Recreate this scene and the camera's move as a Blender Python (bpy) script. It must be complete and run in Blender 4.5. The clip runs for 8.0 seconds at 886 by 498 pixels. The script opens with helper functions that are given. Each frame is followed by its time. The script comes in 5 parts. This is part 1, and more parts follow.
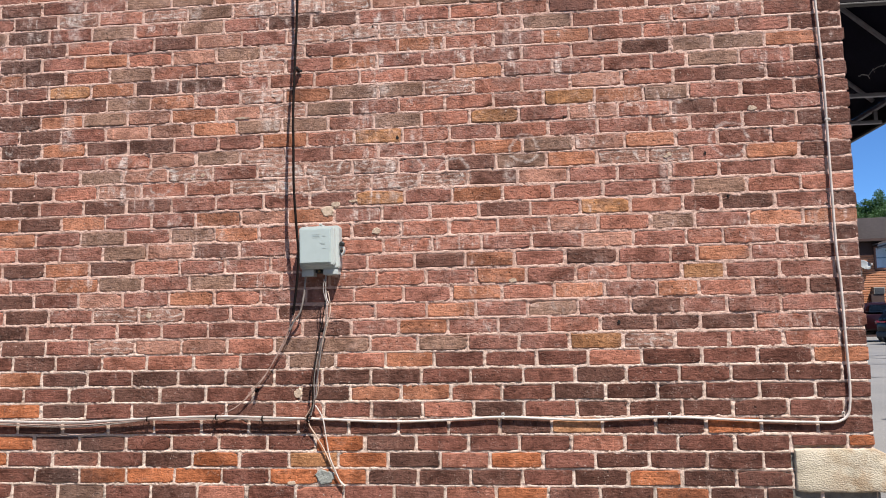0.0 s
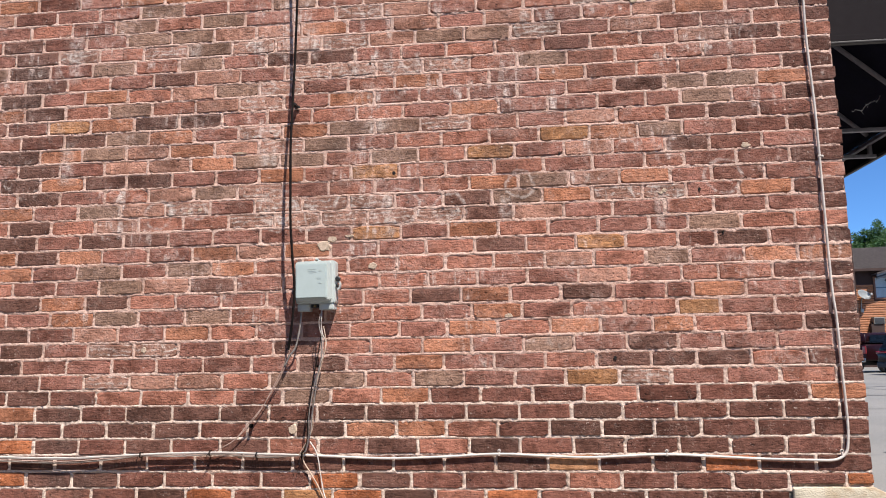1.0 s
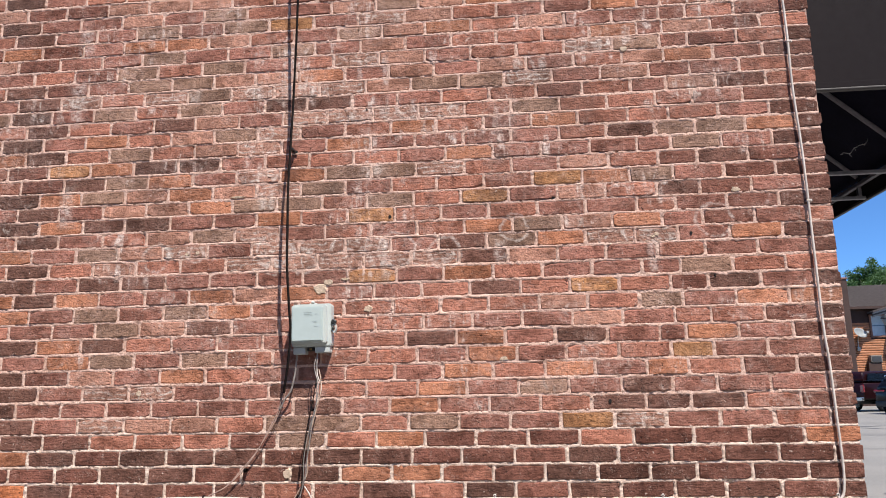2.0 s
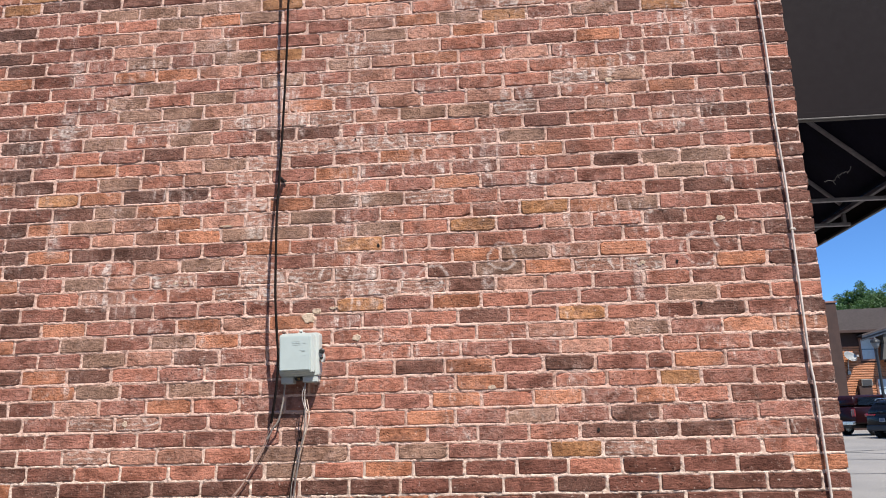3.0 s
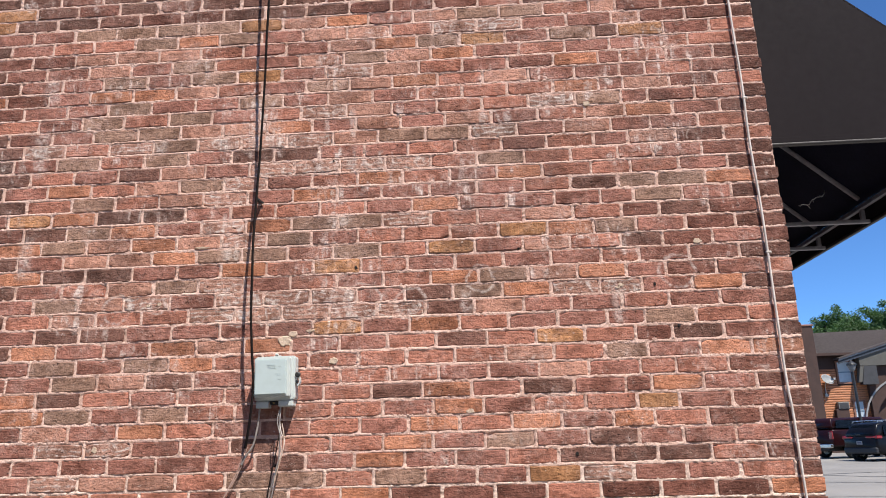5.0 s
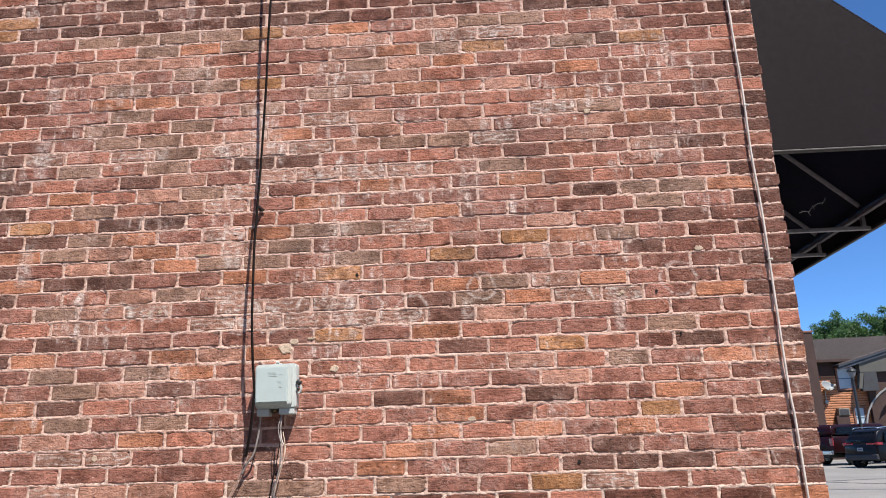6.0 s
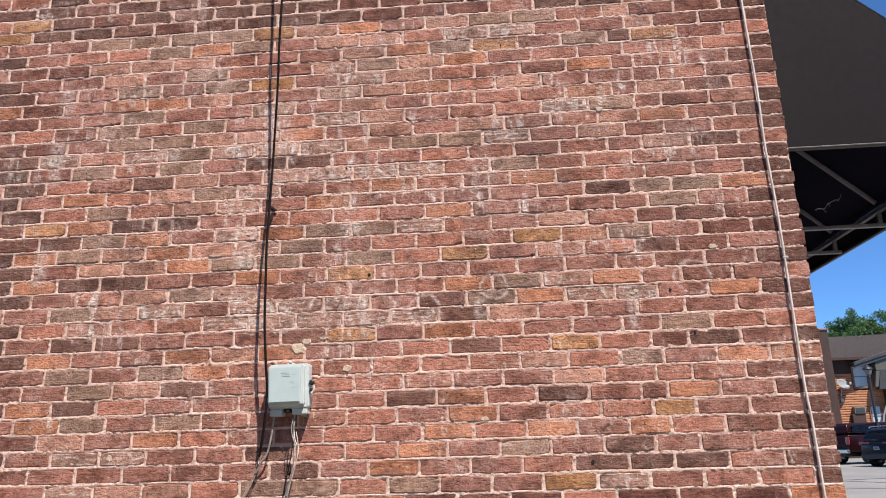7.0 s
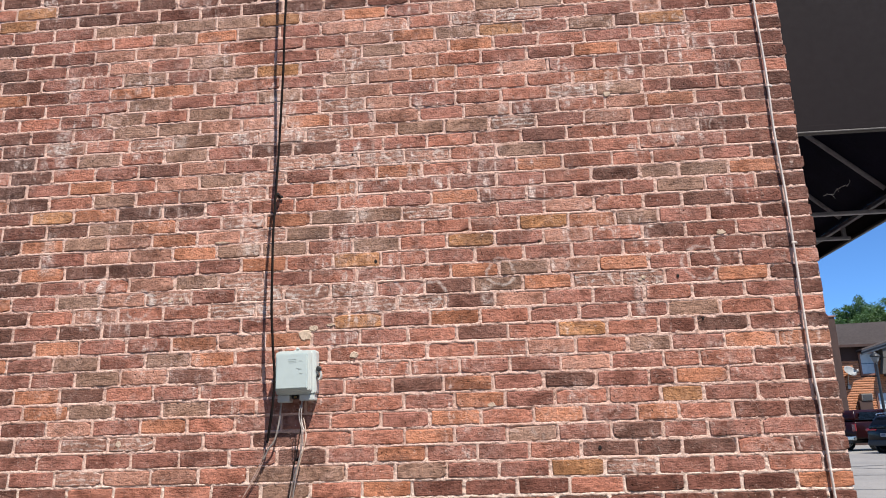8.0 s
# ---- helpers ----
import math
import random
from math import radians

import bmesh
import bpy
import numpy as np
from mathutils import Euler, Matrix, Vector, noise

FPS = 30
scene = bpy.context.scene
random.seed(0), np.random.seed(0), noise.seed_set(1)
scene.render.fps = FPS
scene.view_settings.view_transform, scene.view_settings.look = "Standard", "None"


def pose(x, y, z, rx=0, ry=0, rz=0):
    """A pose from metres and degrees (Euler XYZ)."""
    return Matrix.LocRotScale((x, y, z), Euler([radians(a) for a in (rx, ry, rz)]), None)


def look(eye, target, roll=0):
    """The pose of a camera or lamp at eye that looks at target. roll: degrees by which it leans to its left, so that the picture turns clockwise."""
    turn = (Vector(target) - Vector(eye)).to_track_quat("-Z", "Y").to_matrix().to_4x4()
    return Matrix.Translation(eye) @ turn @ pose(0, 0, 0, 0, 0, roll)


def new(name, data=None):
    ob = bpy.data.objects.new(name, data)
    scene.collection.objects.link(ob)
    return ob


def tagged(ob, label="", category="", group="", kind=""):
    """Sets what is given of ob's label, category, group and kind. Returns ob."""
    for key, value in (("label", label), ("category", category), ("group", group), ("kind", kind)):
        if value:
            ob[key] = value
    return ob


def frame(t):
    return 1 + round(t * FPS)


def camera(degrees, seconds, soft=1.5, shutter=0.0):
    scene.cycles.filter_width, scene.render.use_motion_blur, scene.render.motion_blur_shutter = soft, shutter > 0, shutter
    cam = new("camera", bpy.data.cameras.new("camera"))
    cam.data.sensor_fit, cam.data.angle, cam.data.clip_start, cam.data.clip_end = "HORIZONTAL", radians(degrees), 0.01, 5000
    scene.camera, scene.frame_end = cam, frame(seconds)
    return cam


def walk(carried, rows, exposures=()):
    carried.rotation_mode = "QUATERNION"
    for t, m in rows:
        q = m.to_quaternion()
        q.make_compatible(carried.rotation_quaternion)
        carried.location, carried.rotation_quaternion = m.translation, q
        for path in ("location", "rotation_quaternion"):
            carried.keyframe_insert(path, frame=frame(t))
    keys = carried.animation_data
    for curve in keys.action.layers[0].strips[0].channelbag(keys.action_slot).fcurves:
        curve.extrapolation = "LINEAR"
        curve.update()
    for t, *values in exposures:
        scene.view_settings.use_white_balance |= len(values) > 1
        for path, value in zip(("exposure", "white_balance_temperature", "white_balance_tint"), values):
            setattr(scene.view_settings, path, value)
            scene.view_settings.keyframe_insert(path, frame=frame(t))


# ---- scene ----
cam = camera(62.2, 8.0, soft=1.05)
PATH = [
    (0, (0.403, -3.129, 1.401), (0.19, -1.152, 1.617), -1.0),
    (0.5, (0.413, -3.135, 1.413), (0.202, -1.161, 1.663), -0.9),
    (1, (0.419, -3.136, 1.428), (0.21, -1.169, 1.721), -0.9),
    (1.5, (0.423, -3.151, 1.437), (0.219, -1.192, 1.784), -0.9),
    (3, (0.441, -3.185, 1.459), (0.273, -1.245, 1.919), -1.3),
    (3.5, (0.452, -3.182, 1.463), (0.299, -1.246, 1.941), -1.3),
    (4, (0.452, -3.178, 1.461), (0.317, -1.244, 1.952), -1.3),
    (4.5, (0.454, -3.172, 1.459), (0.335, -1.24, 1.965), -1.4),
    (6, (0.443, -3.166, 1.464), (0.332, -1.243, 2.0), -1.6),
    (6.5, (0.443, -3.168, 1.468), (0.317, -1.246, 2.007), -1.6),
    (7, (0.441, -3.16, 1.469), (0.298, -1.237, 2.003), -1.6),
    (7.5, (0.44, -3.154, 1.468), (0.284, -1.229, 1.99), -1.5),
    (8, (0.438, -3.152, 1.465), (0.277, -1.223, 1.967), -1.6),
]
walk(cam, [(t, look(eye, target, roll)) for t, eye, target, roll in PATH],
     exposures=((0, 0.69), (1, 0.73), (1.5, 0.76), (3, 0.82), (8, 0.82)))

# ---- world, sun ----
SUN_DIR = Vector((0.70, -1.0, 2.15)).normalized()
elev = math.asin(SUN_DIR.z)
world = bpy.data.worlds.new("sky")
scene.world = world
world.use_nodes = True
wn = world.node_tree
sky = wn.nodes.new("ShaderNodeTexSky")
sky.sky_type = "NISHITA"
sky.sun_disc = False
sky.sun_elevation = elev
sky.sun_rotation = math.atan2(SUN_DIR.x, SUN_DIR.y)
sky.air_density, sky.dust_density, sky.ozone_density, sky.altitude = 0.8, 0.0, 6.0, 1500
bg = wn.nodes["Background"]
bg.inputs["Strength"].default_value = 0.085
tint = wn.nodes.new("ShaderNodeMix")
tint.data_type, tint.blend_type = "RGBA", "MULTIPLY"
tint.inputs[0].default_value, tint.inputs[7].default_value = 1.0, (0.74, 1.04, 1.28, 1)
wn.links.new(sky.outputs["Color"], tint.inputs[6])
wn.links.new(tint.outputs[2], bg.inputs["Color"])
sun_data = bpy.data.lights.new("sun", "SUN")
sun_data.energy, sun_data.angle, sun_data.color = 5.0, radians(0.5), (1.0, 0.95, 0.88)
sun = new("sun", sun_data)
sun.matrix_world = look(SUN_DIR * 40, (0, 0, 0))


# ---- materials ----
def mat_base(name, rough=0.8, metal=0.0):
    m = bpy.data.materials.new(name)
    m.use_nodes = True
    nt = m.node_tree
    b = nt.nodes["Principled BSDF"]
    b.inputs["Roughness"].default_value = rough
    b.inputs["Metallic"].default_value = metal
    return m, nt, b


def nd(nt, kind, **kw):
    n = nt.nodes.new(kind)
    for key, v in kw.items():
        n.inputs[key.replace("_", " ")].default_value = v
    return n


def mathn(nt, op, a, b=None, c=None, clamp=False):
    n = nt.nodes.new("ShaderNodeMath")
    n.operation, n.use_clamp = op, clamp
    for i, v in enumerate((a, b, c)):
        if v is None:
            continue
        if isinstance(v, (int, float)):
            n.inputs[i].default_value = v
        else:
            nt.links.new(v, n.inputs[i])
    return n.outputs[0]


def mixc(nt, fac, a, b, mode="MIX"):
    n = nt.nodes.new("ShaderNodeMix")
    n.data_type, n.blend_type = "RGBA", mode
    for i, v in ((0, fac), (6, a), (7, b)):
        if isinstance(v, (int, float)):
            n.inputs[i].default_value = v
        elif isinstance(v, tuple):
            n.inputs[i].default_value = (*v, 1) if len(v) == 3 else v
        else:
            nt.links.new(v, n.inputs[i])
    return n.outputs[2]


def smooth(nt, v, lo, hi, t0=0.0, t1=1.0):
    n = nt.nodes.new("ShaderNodeMapRange")
    n.interpolation_type = "SMOOTHSTEP"
    for i, u in enumerate((lo, hi, t0, t1)):
        n.inputs[i + 1].default_value = u
    nt.links.new(v, n.inputs[0])
    return n.outputs[0]


def wpos(nt, scale=(1, 1, 1), off=(0, 0, 0)):
    g = nt.nodes.new("ShaderNodeNewGeometry")
    mp = nt.nodes.new("ShaderNodeMapping")
    mp.inputs["Scale"].default_value, mp.inputs["Location"].default_value = scale, off
    nt.links.new(g.outputs["Position"], mp.inputs["Vector"])
    return mp.outputs[0]


def noisen(nt, vec, scale, detail=4.0, rough=0.55, dist=0.0):
    n = nd(nt, "ShaderNodeTexNoise", Scale=scale, Detail=detail, Roughness=rough, Distortion=dist)
    nt.links.new(vec, n.inputs["Vector"])
    return n.outputs["Fac"]


def bump(nt, b, height, strength, distance):
    n = nd(nt, "ShaderNodeBump", Strength=strength, Distance=distance)
    nt.links.new(height, n.inputs["Height"])
    nt.links.new(n.outputs[0], b.inputs["Normal"])


def piece_random(nt):
    """One number for each separate piece, whether it is an object or an island of a joined mesh."""
    o = nt.nodes.new("ShaderNodeObjectInfo")
    g = nt.nodes.new("ShaderNodeNewGeometry")
    return mathn(nt, "FRACT", mathn(nt, "ADD", mathn(nt, "MULTIPLY", o.outputs["Random"], 7.31), mathn(nt, "MULTIPLY", g.outputs["Random Per Island"], 5.17)))


# traces of chalk and old paint: rings (x, z, radius) and strokes (x, low, high, half width)
RINGS = [(-1.22, 2.09, 0.060), (-1.03, 2.10, 0.035), (-0.66, 2.11, 0.075), (-0.52, 2.05, 0.055), (-0.66, 2.03, 0.035), (-0.10, 2.09, 0.080),
         (0.12, 2.07, 0.070), (0.43, 2.17, 0.060), (1.28, 2.17, 0.075), (-0.72, 2.67, 0.035), (0.50, 2.92, 0.050)]
STROKES = [(-0.217, 2.69, 2.81, 0.010), (-0.14, 2.70, 2.80, 0.011), (-0.085, 2.71, 2.80, 0.008), (-0.015, 2.71, 2.80, 0.010), (0.04, 2.72, 2.79, 0.007), (-0.30, 2.70, 2.82, 0.016),
           (-0.15, 2.86, 3.02, 0.016), (-0.27, 2.90, 3.00, 0.012), (0.075, 2.97, 3.03, 0.020), (-0.775, 2.84, 2.92, 0.022), (-1.07, 2.84, 2.91, 0.030), (-1.66, 2.75, 2.98, 0.035), (-1.64, 3.12, 3.26, 0.040), (-1.68, 2.25, 2.45, 0.035),
           (0.47, 2.90, 2.97, 0.022), (0.58, 2.90, 2.97, 0.018), (1.02, 1.95, 2.14, 0.030), (0.36, 2.02, 2.12, 0.025), (-0.15, 1.98, 2.14, 0.020), (-0.70, 2.30, 2.38, 0.055), (-0.20, 2.44, 2.50, 0.05)]


def old_paint():
    g = bpy.data.node_groups.new("old_paint_traces", "ShaderNodeTree")
    g.interface.new_socket("Amount", in_out="OUTPUT", socket_type="NodeSocketFloat")
    end = g.nodes.new("NodeGroupOutput")
    p = wpos(g)
    sep = g.nodes.new("ShaderNodeSeparateXYZ")
    g.links.new(p, sep.inputs[0])
    wob = mathn(g, "MULTIPLY", mathn(g, "SUBTRACT", noisen(g, p, 16.0, 3.0), 0.5), 0.05)
    x, z = mathn(g, "ADD", sep.outputs[0], wob), mathn(g, "ADD", sep.outputs[2], wob)
    total = None
    for cx, cz, r in RINGS:
        dx, dz = mathn(g, "SUBTRACT", x, cx), mathn(g, "SUBTRACT", z, cz)
        d = mathn(g, "SQRT", mathn(g, "ADD", mathn(g, "MULTIPLY", dx, dx), mathn(g, "MULTIPLY", dz, dz)))
        v = smooth(g, mathn(g, "ABSOLUTE", mathn(g, "SUBTRACT", d, r)), 0.002, 0.011, 1.0, 0.0)
        total = v if total is None else mathn(g, "MAXIMUM", total, v)
    for cx, low, high, w in STROKES:
        a = smooth(g, mathn(g, "ABSOLUTE", mathn(g, "SUBTRACT", x, cx)), w * 0.3, w * 1.4, 1.0, 0.0)
        b = smooth(g, mathn(g, "ABSOLUTE", mathn(g, "SUBTRACT", z, (low + high) / 2)), (high - low) * 0.35, (high - low) * 0.6, 1.0, 0.0)
        total = mathn(g, "MAXIMUM", total, mathn(g, "MULTIPLY", a, b))
    worn = smooth(g, noisen(g, p, 34.0, 5.0, 0.7), 0.36, 0.62)
    g.links.new(mathn(g, "MULTIPLY", total, worn), end.inputs[0])
    return g


OLD_PAINT = old_paint()


def painted(nt, col, strength):
    n = nt.nodes.new("ShaderNodeGroup")
    n.node_tree = OLD_PAINT
    return mixc(nt, mathn(nt, "MULTIPLY", n.outputs[0], strength), col, (0.72, 0.62, 0.56))


def brick_material(name, c1, c2, white=1.0, crust=0.0):
    m, nt, b = mat_base(name, 0.92)
    r = piece_random(nt)
    p = wpos(nt)
    col = mixc(nt, r, c1, c2)
    lift = mathn(nt, "ADD", mathn(nt, "MULTIPLY", mathn(nt, "FRACT", mathn(nt, "MULTIPLY", r, 13.7)), 0.4), 0.80)
    hsv = nt.nodes.new("ShaderNodeHueSaturation")
    nt.links.new(col, hsv.inputs["Color"])
    nt.links.new(lift, hsv.inputs["Value"])
    hsv.inputs["Saturation"].default_value = 0.95
    col = hsv.outputs[0]
    # cloudy burn marks inside one brick, then blotches and grain
    cloud = noisen(nt, wpos(nt, (1, 1, 1.2)), 9.0, 4.0, 0.6, 0.5)
    col = mixc(nt, smooth(nt, cloud, 0.40, 0.66), col, mixc(nt, 1.0, col, (0.52, 0.48, 0.46), "MULTIPLY"))
    blot = noisen(nt, wpos(nt, (1, 1, 1.3), (7, 2, 1)), 48.0, 4.0, 0.65)
    col = mixc(nt, smooth(nt, blot, 0.35, 0.68), mixc(nt, 1.0, col, (1.22, 1.22, 1.22), "MULTIPLY"), mixc(nt, 1.0, col, (0.84, 0.82, 0.81), "MULTIPLY"))
    grain = noisen(nt, p, 170.0, 4.0, 0.75)
    col = mixc(nt, smooth(nt, grain, 0.3, 0.72), mixc(nt, 1.0, col, (0.88, 0.86, 0.85), "MULTIPLY"), mixc(nt, 1.0, col, (1.16, 1.16, 1.16), "MULTIPLY"))
    # drag marks from the mould
    drag = noisen(nt, wpos(nt, (9, 9, 90)), 1.6, 3.0, 0.6)
    col = mixc(nt, smooth(nt, drag, 0.56, 0.76, 0.0, 0.6), col, mixc(nt, 1.0, col, (0.5, 0.45, 0.45), "MULTIPLY"))
    # pale upright streaks where water ran
    runs = noisen(nt, wpos(nt, (80, 80, 7), (3, 0, 9)), 1.0, 3.0, 0.6)
    col = mixc(nt, smooth(nt, runs, 0.54, 0.74, 0.0, 0.55), col, mixc(nt, 1.0, col, (1.55, 1.5, 1.45), "MULTIPLY"))
    # soot in broad patches
    soot = noisen(nt, wpos(nt, (1, 1, 0.55)), 1.7, 4.0, 0.6)
    col = mixc(nt, smooth(nt, soot, 0.5, 0.72, 0.0, 0.5), col, (0.09, 0.06, 0.052))
    # lime bloom: broad veil, runs and crusts
    veil = noisen(nt, wpos(nt, (1.0, 1.0, 1.6), (4, 0, 2)), 2.2, 5.0, 0.65)
    hgt = nt.nodes.new("ShaderNodeSeparateXYZ")
    nt.links.new(p, hgt.inputs[0])
    veil = mathn(nt, "MULTIPLY", veil, smooth(nt, hgt.outputs[2], 1.15, 1.45, 0.72, 1.0))
    thin = smooth(nt, noisen(nt, p, 26.0, 5.0, 0.7, 0.8), 0.40, 0.66)
    col = mixc(nt, mathn(nt, "MULTIPLY", smooth(nt, veil, 0.40, 0.64, 0.0, 0.44 * white), thin), col, (0.60, 0.40, 0.34))
    # lime washed down over bricks and joints alike
    wash = mathn(nt, "MULTIPLY", noisen(nt, wpos(nt, (21, 21, 2.2), (2, 0, 3)), 1.0, 5.0, 0.65, 0.5), smooth(nt, veil, 0.44, 0.60, 0.55, 1.0))
    col = mixc(nt, mathn(nt, "MULTIPLY", smooth(nt, wash, 0.50, 0.62, 0.0, 0.95 * white), smooth(nt, thin, 0.0, 1.0, 0.25, 1.0)), col, (0.68, 0.55, 0.49))
    run = noisen(nt, wpos(nt, (17, 17, 10), (1, 0, 5)), 1.0, 6.0, 0.7, 1.6)
    where = mathn(nt, "ADD", smooth(nt, veil, 0.46, 0.62), crust, None, True)
    col = mixc(nt, mathn(nt, "MULTIPLY", smooth(nt, run, 0.56 - 0.05 * crust, 0.74 - 0.03 * crust, 0.0, 0.8), where), col, (0.66, 0.56, 0.50))
    if crust:
        curl = nd(nt, "ShaderNodeTexWave", Scale=9.0, Distortion=9.0, Detail=3.0)
        curl.wave_type = "RINGS"
        nt.links.new(wpos(nt, (1, 1, 1.4), (0.35, 0, 0.2)), curl.inputs["Vector"])
        col = mixc(nt, mathn(nt, "MULTIPLY", smooth(nt, curl.outputs["Fac"], 0.62, 0.92, 0.0, 0.65), thin), col, (0.68, 0.60, 0.54))
    speck = noisen(nt, p, 75.0, 3.0, 0.6)
    col = mixc(nt, smooth(nt, speck, 0.66, 0.73, 0.0, 0.75), col, (0.66, 0.54, 0.47))
    # scratches
    scr = nd(nt, "ShaderNodeTexVoronoi", Scale=17.0)
    scr.feature = "DISTANCE_TO_EDGE"
    warp = nt.nodes.new("ShaderNodeVectorMath")
    warp.operation = "ADD"
    nn = nd(nt, "ShaderNodeTexNoise", Scale=11.0, Detail=2.0)
    nt.links.new(p, nn.inputs["Vector"])
    nt.links.new(wpos(nt, (1, 1, 1.8)), warp.inputs[0])
    nt.links.new(nn.outputs["Color"], warp.inputs[1])
    nt.links.new(warp.outputs[0], scr.inputs["Vector"])
    line = mathn(nt, "MULTIPLY", smooth(nt, scr.outputs["Distance"], 0.0, 0.03, 1.0, 0.0), smooth(nt, noisen(nt, p, 19.0), 0.52, 0.62))
    col = mixc(nt, mathn(nt, "MULTIPLY", line, 0.55), col, (0.60, 0.45, 0.38))
    col = painted(nt, col, 0.46)
    # black pits
    pit = noisen(nt, p, 85.0, 3.0, 0.55)
    col = mixc(nt, smooth(nt, pit, 0.65, 0.71, 0.0, 0.85), col, (0.025, 0.016, 0.015))
    nt.links.new(col, b.inputs["Base Color"])
    h = mathn(nt, "ADD", mathn(nt, "MULTIPLY", cloud, 0.8), mathn(nt, "ADD", mathn(nt, "MULTIPLY", grain, 0.35), mathn(nt, "MULTIPLY", drag, 0.4)))
    h = mathn(nt, "ADD", h, mathn(nt, "MULTIPLY", blot, 1.1))
    h = mathn(nt, "SUBTRACT", h, smooth(nt, pit, 0.62, 0.73))
    bump(nt, b, h, 1.0, 0.006)
    b.inputs["Specular IOR Level"].default_value = 0.15
    return m


BRICK = {
    "red": brick_material("brick_red", (0.355, 0.136, 0.086), (0.385, 0.152, 0.099)),
    "dark": brick_material("brick_dark", (0.132, 0.062, 0.045), (0.178, 0.080, 0.058), 0.5),
    "orange": brick_material("brick_orange", (0.400, 0.155, 0.077), (0.410, 0.168, 0.092), 0.7),
    "pale": brick_material("brick_pale", (0.415, 0.205, 0.142), (0.400, 0.192, 0.131)),
    "buff": brick_material("brick_buff", (0.400, 0.182, 0.074), (0.410, 0.198, 0.092), 0.7),
    "plum": brick_material("brick_plum", (0.285, 0.115, 0.081), (0.318, 0.131, 0.094)),
    "grey": brick_material("brick_grey", (0.272, 0.155, 0.107), (0.300, 0.176, 0.124)),
    "umber": brick_material("brick_umber", (0.178, 0.070, 0.048), (0.218, 0.083, 0.058), 0.5),
    "deep": brick_material("brick_deep_brown", (0.128, 0.055, 0.039), (0.166, 0.067, 0.048), 0.4),
    "flame": brick_material("brick_bright_orange", (0.420, 0.128, 0.043), (0.410, 0.140, 0.056), 0.5),
    "bloom": brick_material("brick_with_lime_bloom", (0.340, 0.168, 0.119), (0.315, 0.160, 0.113), 1.0, 1.0),
}


def mortar_material():
    m, nt, b = mat_base("lime_mortar", 0.95)
    p = wpos(nt)
    sep = nt.nodes.new("ShaderNodeSeparateXYZ")
    nt.links.new(p, sep.inputs[0])
    wob = mathn(nt, "ADD", sep.outputs[2], mathn(nt, "MULTIPLY", noisen(nt, p, 1.5), 0.5))
    up = smooth(nt, wob, 1.4, 1.75)
    col = mixc(nt, up, (0.82, 0.655, 0.560), (0.73, 0.505, 0.425))
    big = noisen(nt, p, 9.0, 4.0, 0.6)
    col = mixc(nt, smooth(nt, big, 0.42, 0.7), col, mixc(nt, 1.0, col, (0.80, 0.72, 0.68), "MULTIPLY"))
    low = smooth(nt, wob, 1.02, 0.86)
    col = mixc(nt, mathn(nt, "MULTIPLY", low, smooth(nt, big, 0.3, 0.6)), col, (0.36, 0.33, 0.29))
    col = painted(nt, col, 0.3)
    sand = noisen(nt, p, 260.0, 3.0, 0.7)
    col = mixc(nt, smooth(nt, sand, 0.35, 0.70), mixc(nt, 1.0, col, (0.70, 0.66, 0.63), "MULTIPLY"), col)
    nt.links.new(col, b.inputs["Base Color"])
    bump(nt, b, mathn(nt, "ADD", sand, mathn(nt, "MULTIPLY", noisen(nt, p, 70.0), 1.5)), 0.7, 0.004)
    return m


def plain_material(name, col, rough=0.6, metal=0.0, vary=0.25, scale=12.0, relief=0.0, dark=None, stretch=(1, 1, 1)):
    """A surface with uneven colour at two sizes and a little relief."""
    m, nt, b = mat_base(name, rough, metal)
    p = wpos(nt, stretch)
    a = noisen(nt, p, scale, 4.0, 0.6)
    f = noisen(nt, p, scale * 9, 3.0, 0.6)
    d = dark or tuple(c * (1 - vary) for c in col)
    c = mixc(nt, smooth(nt, a, 0.35, 0.7), col, d)
    c = mixc(nt, smooth(nt, f, 0.4, 0.8, 0.0, 0.5), c, tuple(v * (1 - vary * 0.8) for v in col))
    nt.links.new(c, b.inputs["Base Color"])
    if relief:
        bump(nt, b, mathn(nt, "ADD", a, mathn(nt, "MULTIPLY", f, 0.5)), 0.6, relief)
    rr = mathn(nt, "ADD", mathn(nt, "MULTIPLY", f, 0.2), rough - 0.1)
    nt.links.new(rr, b.inputs["Roughness"])
    return m


def glass_material(name, tint=(0.03, 0.04, 0.05)):
    m, nt, b = mat_base(name, 0.05)
    b.inputs["Base Color"].default_value = (*tint, 1)
    b.inputs["Specular IOR Level"].default_value = 0.3
    return m


def lamp_lens(name, col):
    m, nt, b = mat_base(name, 0.15)
    b.inputs["Base Color"].default_value = (*col, 1)
    b.inputs["Coat Weight"].default_value = 0.6
    return m


def car_paint(name, col):
    m, nt, b = mat_base(name, 0.25, 0.0)
    b.inputs["Specular IOR Level"].default_value = 0.16
    f = noisen(nt, wpos(nt), 3.0)
    nt.links.new(mixc(nt, smooth(nt, f, 0.4, 0.8, 0.0, 0.4), col, tuple(c * 0.6 + 0.006 for c in col)), b.inputs["Base Color"])
    b.inputs["Coat Weight"].default_value = 0.05
    b.inputs["Coat Roughness"].default_value = 0.08
    return m


